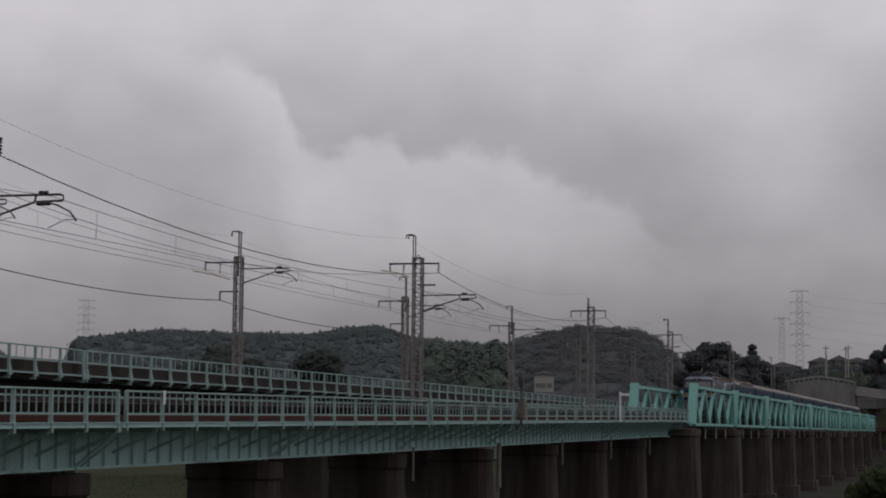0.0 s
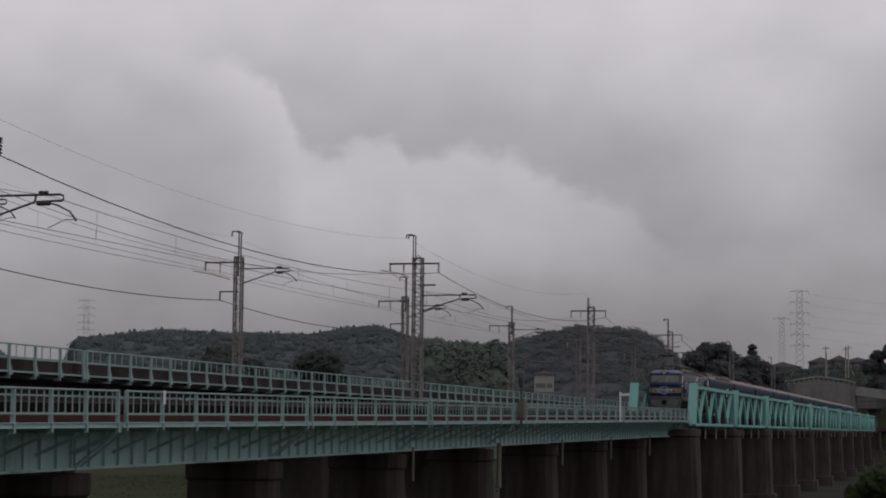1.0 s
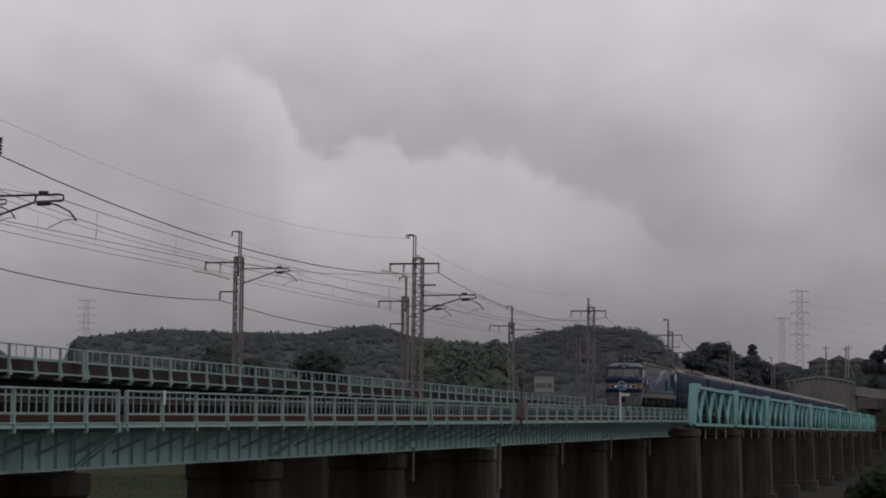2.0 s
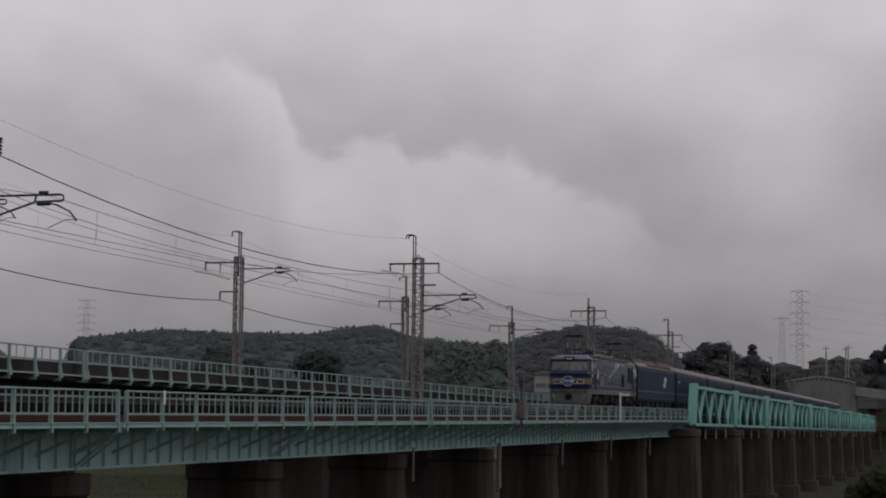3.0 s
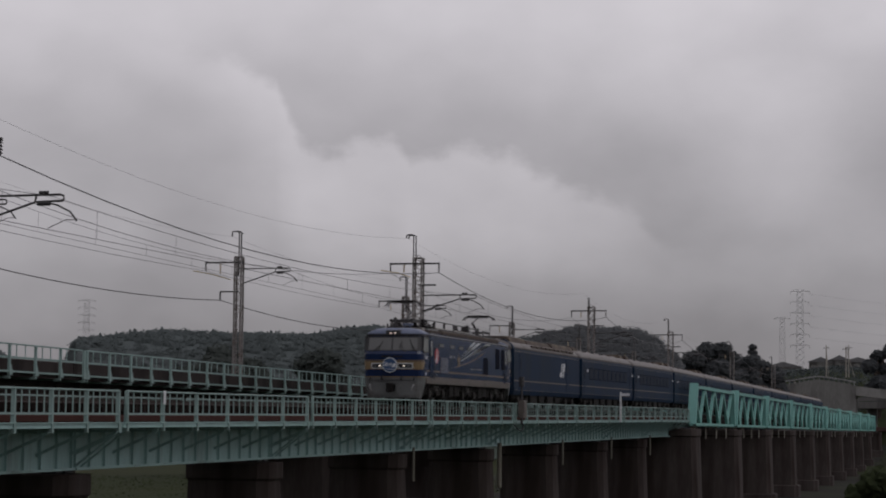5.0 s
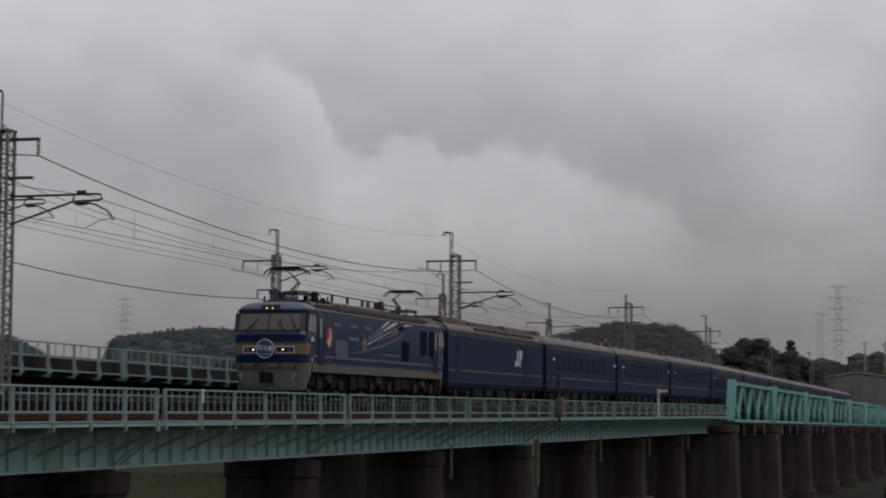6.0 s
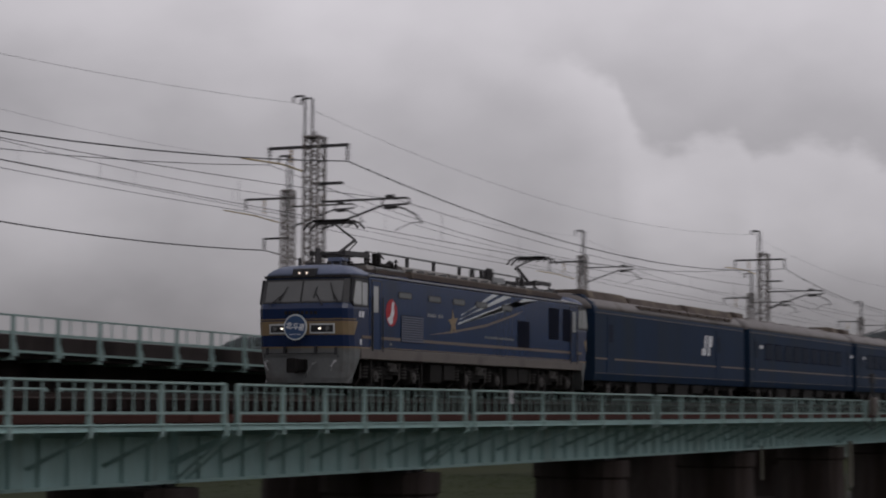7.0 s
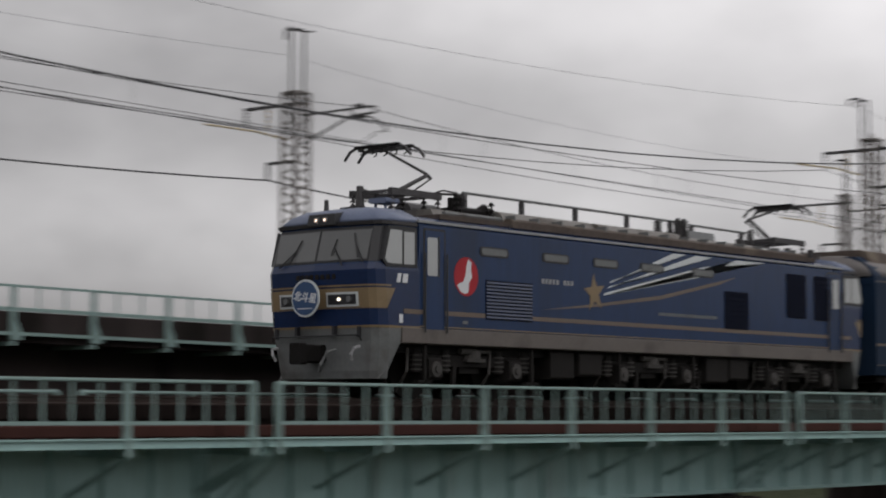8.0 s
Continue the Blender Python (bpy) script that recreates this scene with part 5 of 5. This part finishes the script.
def crowns(ms, n, a0, a1, r0, r1, top, k0, k1, seed):
    """Rounded tree crowns side by side over a surface, each with leafy sprigs on its skin."""
    gen = random.Random(seed)
    for i in range(n):
        x, y = polar(gen.uniform(a0, a1), r0 + (r1 - r0) * gen.random() ** 0.6)
        k = gen.uniform(k0, k1)
        z, sq = top(x, y) - 0.65 * k, gen.uniform(0.75, 1.0)
        clump(ms, (x, y, z), k * 0.62, sq)
        for m in range(80):
            d = Vector((gen.gauss(-0.3, 1), gen.gauss(0, 1), gen.gauss(0.4, 1))).normalized()
            q = Vector((x, y, z)) + Vector((d.x, d.y, d.z * sq)) * k * gen.uniform(0.7, 1.15)
            d = (0.3 * d + Vector((-0.35, 0, 0.75)) + 0.22 * Vector((gen.gauss(0, 1), gen.gauss(0, 1), gen.gauss(0, 1)))).normalized()
            u = d.cross(Vector((gen.gauss(0, 1), gen.gauss(0, 1), gen.gauss(0, 1)))).normalized()
            v, e = d.cross(u), gen.uniform(0.25, 0.62)
            ms.add([q - u * e, q + v * e * 0.7, q + u * e, q - v * e * 0.7], [(0, 1, 2, 3)])


def ridge_wood(name, a0, a1, n, k0, k1, leaf, label, seed, firs):
    """One stretch of the wooded ridge beyond the river."""
    ms = Mesh()
    rows, cols = 40, int((a1 - a0) * 24)
    for j in range(rows):
        for i in range(cols):
            x, y = polar(a0 + (a1 - a0) * i / (cols - 1), 500 + 235 * j / (rows - 1))
            ms.v.append((x, y, ground_z(x, y) + 1.7 + 0.5 * noise.noise((x * 0.11, y * 0.11, 5.0))))
    ms.f = [(j * cols + i, j * cols + i + 1, (j + 1) * cols + i + 1, (j + 1) * cols + i) for j in range(rows - 1) for i in range(cols - 1)]
    crowns(ms, n, a0 + 0.1, a1 - 0.1, 506, 728, lambda x, y: ground_z(x, y) + 2.6, k0, k1, seed)
    gen = random.Random(seed + 1)
    for i in range(firs):
        x, y = polar(gen.uniform(a0 + 0.3, a1 - 0.35), 720)
        h, z = gen.uniform(2.4, 4.4), ground_z(x, y)
        for k in range(7):
            t = k / 7
            clump(ms, (x + gen.uniform(-.3, .3), y, z + h * (0.25 + 0.8 * t)), (1 - t * 0.85) * h * 0.24, 0.9)
    lone(name, ms, leaf, label, "woods", kind="stuff", smooth=True)


ridge_wood("hill_woods", 12.1, 25.3, 2000, 1.5, 3.0, LEAFF, "grey green wooded ridge of mixed trees, mist put into the colour", 21, 150)
ridge_wood("hill_woods", 26.3, 31.8, 760, 1.5, 3.0, LEAFF, "grey green wooded hill standing apart, mist put into the colour", 22, 30)
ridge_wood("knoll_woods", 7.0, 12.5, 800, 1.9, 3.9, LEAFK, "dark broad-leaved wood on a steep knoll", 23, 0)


def bank_canopy(x, y):
    a = math.degrees(math.atan2(y - EYE[1], x - EYE[0]))
    r = math.hypot(x - EYE[0], y - EYE[1])
    h = smooth(12.3, 13.2, a) * smooth(16.4, 15.0, a) * smooth(468, 492, r)
    crown = 1 - abs(noise.noise((x * 0.12, y * 0.12, 2.0))) * 1.6
    return ground_z(x, y) + h * (23.5 + 2.4 * crown + 1.2 * noise.noise((x * 0.3, y * 0.3, 4.0)) + 1.5 * noise.noise((y * 0.06, 0, 7.0)))


def bank_wood():
    """Paler broad-leaved wood before the ridge."""
    ms = Mesh()
    rows, cols = 26, 150
    for j in range(rows):
        for i in range(cols):
            x, y = polar(12.2 + 4.3 * i / (cols - 1), 464 + 56 * j / (rows - 1))
            ms.v.append((x, y, bank_canopy(x, y)))
    ms.f = [(j * cols + i, j * cols + i + 1, (j + 1) * cols + i + 1, (j + 1) * cols + i) for j in range(rows - 1) for i in range(cols - 1)]
    crowns(ms, 720, 12.5, 16.2, 470, 516, bank_canopy, 1.4, 2.8, 31)
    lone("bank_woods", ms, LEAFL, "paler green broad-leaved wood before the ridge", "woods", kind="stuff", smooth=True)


bank_wood()


def tree(x, y, h, w, leaf, label, conifer=False, leaves=9000, base=None):
    z0 = ground_z(x, y) if base is None else base
    t = thing("tree", label, "tree", "trees on the banks", m=pose(x, y, z0))
    tr = Mesh().tube([(0, 0, -0.3), (0.05 * h * 0.1, 0, h * 0.3), (0, 0.03 * h, h * 0.62), (0, 0, h * 0.9)], h * 0.028, 8, h * 0.006)
    limbs = []
    for i in range(9):
        a, u = i * 2.4 + rng.uniform(-.3, .3), rng.uniform(0.3, 0.8)
        e = (w * 0.36 * math.cos(a), w * 0.36 * math.sin(a), h * (u + 0.1))
        tr.tube([(0, 0, h * u * 0.9), (e[0] * 0.5, e[1] * 0.5, h * (u + 0.03)), e], h * 0.011, 6, h * 0.003)
        limbs.append(e)
    part("trunk", tr, BARK, t)
    blobs = []
    if conifer:
        for k in range(16):
            u = k / 16
            rr = w * 0.5 * (1 - u * 0.9) * rng.uniform(0.75, 1.1)
            a = rng.uniform(0, 6.28)
            blobs.append(((0.35 * rr * math.cos(a), 0.35 * rr * math.sin(a), h * (0.14 + 0.84 * u)), rr, 0.55))
    else:
        for e in limbs + [(0, 0, h * 0.86), (0, 0, h * 0.6), (w * .12, -w * .1, h * 0.74), (-w * .15, w * .1, h * 0.45), (w * .2, 0, h * .4), (-w * .22, -w * .1, h * .38)]:
            blobs.append((e, w * rng.uniform(0.17, 0.29), rng.uniform(0.75, 1.0)))
    cr = Mesh()
    for c, rr, sq in blobs:
        clump(cr, c, rr, sq, 3)
    size = max(0.16, h * 0.022)
    for i in range(leaves):
        c, rr, sq = blobs[rng.randrange(len(blobs))]
        d = Vector((rng.gauss(0, 1), rng.gauss(0, 1), rng.gauss(0, 1))).normalized() * rr * rng.uniform(0.75, 1.22)
        q = Vector(c) + Vector((d.x, d.y, d.z * sq))
        d = (0.3 * d.normalized() + Vector((-0.35, 0, 0.6)) + 0.25 * Vector((rng.gauss(0, 1), rng.gauss(0, 1), rng.gauss(0, 1)))).normalized()
        u = d.cross(Vector((rng.gauss(0, 1), rng.gauss(0, 1), rng.gauss(0, 1)))).normalized()
        v = d.cross(u)
        s = size * rng.uniform(0.6, 1.3)
        cr.add([q - u * s, q + v * s * 0.6, q + u * s, q - v * s * 0.6], [(0, 1, 2, 3)])
    part("crown", cr, leaf, t, "uneven crown of dense dark foliage")
    return t


DARKT = "dark leafy tree standing behind the bridge"
for a, r, h, w, lf, con in (
    (20.7, 330, 20.5, 12.5, LEAFM, False), (19.9, 335, 19.4, 9.5, LEAFM, False), (18.35, 300, 19.6, 10.0, LEAFM, False), (17.9, 302, 18.0, 8.6, LEAFM, False),
):
    x, y = polar(a, r)
    tree(x, y, h, w, lf, DARKT, con)
for a, r, h, w in ((7.75, 470, 18.0, 8.5), (7.45, 475, 20.3, 8), (7.1, 472, 20.0, 9), (6.8, 478, 18.5, 8), (6.1, 480, 20.0, 7.5), (5.8, 484, 16.5, 8), (6.45, 470, 16.5, 8), (5.5, 490, 14.5, 7), (7.3, 468, 15, 9), (6.6, 466, 13, 8), (2.75, 560, 23, 8)):
    x, y = polar(a, r)
    tree(x, y, h + 3.5, w, LEAFD, "tall dark conifer on the far bank", a in (6.1, 7.45), 4500, base=-4.0)


def bush(a, r, h, w):
    x, y = polar(a, r)
    b = thing("bush", "rank green bush on the river meadow", "bush", "bushes on the meadow", m=pose(x, y, ground_z(x, y)))
    ms = Mesh()
    for i in range(9):
        clump(ms, (rng.uniform(-w, w) * .4, rng.uniform(-w, w) * .4, h * rng.uniform(.25, .6)), h * rng.uniform(.3, .45), 0.9, 3)
    for i in range(9000):
        d = Vector((rng.gauss(0, 1), rng.gauss(0, 1), abs(rng.gauss(0, 1)))).normalized()
        lump = 0.85 + 0.3 * noise.noise((d.x * 2.5 + a, d.y * 2.5, d.z * 2.5))
        q = Vector((d.x * w * .62, d.y * w * .62, d.z * h)) * lump * rng.uniform(.8, 1.1)
        d = (d + Vector((-0.3, 0, 0.6)) + 0.5 * Vector((rng.gauss(0, 1), rng.gauss(0, 1), rng.gauss(0, 1)))).normalized()
        u = d.cross(Vector((rng.gauss(0, 1), rng.gauss(0, 1), rng.gauss(0, 1)))).normalized()
        v, s = d.cross(u), h * 0.024 * rng.uniform(.6, 1.4)
        ms.add([q - u * s, q + v * s * .5, q + u * s, q - v * s * .5], [(0, 1, 2, 3)])
    part("foliage", ms, LEAFB, b)
    part("stems", Mesh().tube([(0, 0, -.2), (.1, 0, h * .5)], .06).tube([(.2, .1, -.2), (.4, .1, h * .5)], .05), BARK, b)


for a, r, h, w in ((3.0, 215, 3.6, 3.8), (2.4, 205, 4.2, 4.6), (18.3, 150, 3.0, 2.2)):
    bush(a, r, h, w)


def scrub():
    """Scrub along the far edge of the meadow, and rough growth on the far bank."""
    ms = Mesh()
    sprig_field(ms, 30000, 8, 48, 224, 330, lambda x, y: ground_z(x, y) + 0.25 + 0.5 * noise.noise((x * 0.15, y * 0.15, 2)), 0.10, 0.26, 0.10, 8, lean=(-0.8, 0, 5.0))
    lone("scrub", ms, LEAFB, "dark green scrub at the edge of the meadow", "scrub", kind="stuff")
    ms = Mesh()
    sprig_field(ms, 26000, 0, 8.5, 505, 640, lambda x, y: ground_z(x, y) + 0.3 + 0.8 * max(0, noise.noise((x * 0.09, y * 0.09, 4))), 0.12, 0.4, 0.2, 9)
    lone("bank_growth", ms, LEAFF, "dull green rough growth on the far bank", "shrubs", kind="stuff")


scrub()


def pylon(a, r, h, w, arms, name="power_pylon"):
    x, y = polar(a, r)
    z = ground_z(x, y)
    p = thing(name, "grey lattice power pylon, its steel colour paled for haze", "pylon", "power pylons", m=pose(x, y, z, 0, 0, a))
    ms = Mesh()
    k = 0.07
    n = 18
    prev = None
    for i in range(n + 1):
        t = i / n
        hw = w / 2 * (1 - 0.38 * t)
        c = [(-hw, -hw, h * t), (hw, -hw, h * t), (hw, hw, h * t), (-hw, hw, h * t)]
        if prev:
            for j in range(4):
                ms.beam(prev[j], c[j], k * 1.5, k * 1.5)
                ms.beam(prev[j], c[(j + 1) % 4], k, k)
                ms.beam(prev[(j + 1) % 4], c[j], k, k)
        prev = c
    part("tower", ms, PYLON, p)
    for i in range(arms):
        zz = h * (0.98 - 0.115 * i)
        part("cross_arm", Mesh().beam((0, -w * 1.08, zz), (0, w * 1.08, zz), k * 2.2, k * 2.2).beam((0, -w * 1.08, zz), (0, 0, zz + h * 0.025), k, k).beam((0, w * 1.08, zz), (0, 0, zz + h * 0.025), k, k), PYLON, p)
        part("insulator_string", Mesh().tube([(0, -w * 1.05, zz), (0, -w * 1.05, zz - h * 0.03)], k, 6).tube([(0, w * 1.05, zz), (0, w * 1.05, zz - h * 0.03)], k, 6), PYLON, p)
    return p


pylon(4.85, 800, 36, 3.4, 6)
pylon(5.33, 900, 31, 3.2, 1)
pylon(24.44, 950, 29, 3.6, 6)
x0, y0 = polar(4.85, 800)
x1, y1 = polar(-1.5, 900)
for k in range(5):
    z = ground_z(x0, y0) + 36 * (0.95 - 0.115 * k)
    lone("power_line", hung([(x0, y0 - 3.4, z), (x1, y1, z - 1)], 2.0, 0.022), THINW, "thin power line strung from the pylon", "power line", "power lines")


def house(a, r, w, d, h, roof, z=None, wall=PLASTER, label="pale two-storey house with a grey tiled roof"):
    x, y = polar(a, r)
    z = ground_z(x, y) - 0.2 if z is None else z
    hs = thing("house", label, "house", "houses on the far bank", m=pose(x, y, z, 0, 0, a))
    part("wall", Mesh().box(-d / 2, d / 2, -w / 2, w / 2, 0, h), wall, hs)
    part("roof", Mesh().prism([(-w / 2 - .5, h), (w / 2 + .5, h), (0, h + roof)], -d / 2 - .4, d / 2 + .4), TILE, hs, "grey tiled gable roof")
    for zz in (0.9, 3.4):
        if zz + 1.2 < h:
            for k in (-0.28, 0.05, 0.3):
                wn_ = part("window", Mesh().box(-d / 2 - 0.06, -d / 2 + 0.05, w * k - .7, w * k + .7, zz, zz + 1.2), PLASTER, hs)
                part("pane", Mesh().box(-d / 2 - 0.075, -d / 2 - 0.05, w * k - .6, w * k + .6, zz + .1, zz + 1.1), GLASS, wn_)
    return hs


house(11.83, 470, 4.4, 7.0, 4.0, 1.0, 6.8)
for a, r, w, h, z in ((4.3, 655, 7, 3.2, 0), (3.8, 665, 6, 3.9, 0), (3.3, 650, 10, 2.8, 0), (5.3, 650, 11, 2.2, 0)):
    house(a, r, w, 8, h, 1.6, None, DAMPC, "low weathered house on the far bank")


def road_viaduct():
    """The road bridge that crosses behind the railway on the far bank."""
    v = thing("road_viaduct", "grey concrete road viaduct on the far bank", "viaduct", kind="structure")
    pts = [polar(a, r) for a, r in ((6.3, 560), (3.4, 540), (0.5, 525), (-4, 510))]
    zs = (8.4, 9.6, 10.0, 10.2)
    for k in range(3):
        p, q = pts[k], pts[k + 1]
        part("deck", Mesh().beam((*p, zs[k] - 4.4), (*q, zs[k + 1] - 4.4), 8, 1.7), DAMPC, v)
        part("parapet", Mesh().beam((p[0] - 4, p[1], zs[k] - 2.9), (q[0] - 4, q[1], zs[k + 1] - 2.9), 0.3, 1.0), DAMPC, v)
        for i in range(3):
            t = (i + .5) / 3
            x, y = p[0] + (q[0] - p[0]) * t, p[1] + (q[1] - p[1]) * t
            part("pillar", Mesh().box(x - 1.2, x + 1.2, y - 1.2, y + 1.2, ground_z(x, y) - 1, zs[k] - 4.6), DAMPC, v)


road_viaduct()


def road_ramp():
    """The retaining wall of the road that climbs beside the track on the far bank."""
    r = thing("road_ramp", "grey concrete road ramp with a guard rail", "road ramp", kind="structure")
    ys, zs = (2.8, 5, 8.5, 11.8, 15.5, 19.6, 26), (9.4, 10.0, 10.5, 10.9, 10.3, 9.6, 8.4)
    rows = []
    for y, z in zip(ys, zs):
        g0 = ground_z(500, y) - 1
        rows.append([(497, y, g0), (500, y, z), (506, y, z), (506, y, g0)])
    part("retaining_wall", Mesh().loft(rows), DAMPC, r)
    part("deck", Mesh().loft([[(499, y, z - 2.2), (500, y, z), (506, y, z), (506, y, z - 2.2)] for y, z in ((2.8, 9.4), (-2, 8.8), (-9, 8.2))]), DAMPC, r)
    part("guard_rail", Mesh().tube([(500.5, y, z + 0.8) for y, z in zip(ys, zs)], 0.14, 6), GUTTER, r, "pale guard rail")
    for i in range(20):
        y = 3.2 + i * 1.18
        z = float(np.interp(y, ys, zs))
        part("guard_post", Mesh().box(500.45, 500.55, y - 0.06, y + 0.06, z - 0.05, z + 0.8), GUTTER, r)


road_ramp()
for a, r, h, lean in ((4.15, 600, 9.5, 0.3), (3.62, 600, 9.0, 1.0), (5.0, 560, 9.0, 0), (3.55, 600, 9.5, 0)):
    x, y = polar(a, r)
    u = thing("utility_pole", "grey concrete utility pole on the far bank", "pole", "utility poles", m=pose(x, y, ground_z(x, y)))
    part("pole", Mesh().tube([(0, 0, -0.5), (0, 0, h)], 0.2, 8, 0.14), CONC, u)
    part("cross_arm", Mesh().box(-0.07, 0.07, -1.0, 1.0, h - 0.9, h - 0.75), DARKST, u)
    if lean:
        part("stay", Mesh().tube([(0, -2.4 * lean, 0), (0, 0, h - 0.5)], 0.09, 6), CONC, u)


# ---- small things on the near bridge ----
def signal_cabinet(x):
    z = zt(x)
    s = thing("trackside_signal", "dark signal post with a grey relay cabinet on the railing", "signal", m=pose(x, -2.72, z))
    part("post", Mesh().tube([(0, 0, -0.9), (0, 0, 1.55)], 0.06, 8), DARKST, s)
    part("cabinet", Mesh().box(-0.38, 0.38, -0.2, 0.1, -0.55, 0.38, 0.03), BEIGE, s, "grey brown relay cabinet")
    part("cabinet_door", Mesh().box(-0.33, 0.33, -0.225, -0.19, -0.48, 0.30), BEIGE, s)
    part("signal_head", Mesh().box(-0.14, 0.14, -0.12, 0.12, 1.1, 1.62, 0.03), DARKST, s)
    for k in (1.24, 1.46):
        part("hood", Mesh().tube([(-0.12, 0, k), (-0.3, 0, k)], 0.09, 10), DARKST, s)
    part("cable", Mesh().tube([(0.1, 0, -0.5), (0.2, -0.05, -1.0), (-0.2, -0.05, -1.25), (-0.7, 0, -1.2), (-1.0, 0.2, -0.9)], 0.03, 6), WIREM, s)


signal_cabinet(107.9)


def tee_post(x):
    s = thing("marker_post", "white painted marker post with a short arm", "post", m=pose(x, -2.6, zt(x)))
    part("post", Mesh().box(-0.06, 0.06, -0.06, 0.06, -0.85, 1.22), WHITE, s)
    part("arm", Mesh().box(-0.05, 0.05, -0.62, 0.06, 0.95, 1.12), WHITE, s)


tee_post(139.7)


def tag_plate(x, w, h, z):
    s = thing("notice_plate", "small white notice plate on the railing", "sign", "notices", m=pose(x, -2.55, zt(x)))
    part("plate", Mesh().box(-w / 2, w / 2, -0.015, 0.01, z, z + h, 0.004), WHITE, s)
    part("clamp", Mesh().box(-0.03, 0.03, 0.01, 0.05, z + 0.05, z + h - 0.05), DARKST, s)


tag_plate(58.6, 0.16, 0.42, -0.16)


# ---- what moves ----
def motions():
    speed = 21.25

    def nose_at(t):
        return 102.93 + (4.5 - t) * speed - 0.012 * max(0.0, t - 4.5) ** 2

    for ob, off, length in vehicles:
        rows = []
        for i in range(17):
            t = i * 0.5
            x = nose_at(t) + off
            rows.append((t, slope(zt, x, x + length)))
        walk(ob, rows)
    for w, a, r in LOCO_WHEELS:
        walk(w, [(i / 30, pose(a, 0, r, 0, -math.degrees(speed * i / 30 / r), 0)) for i in range(241)])


motions()
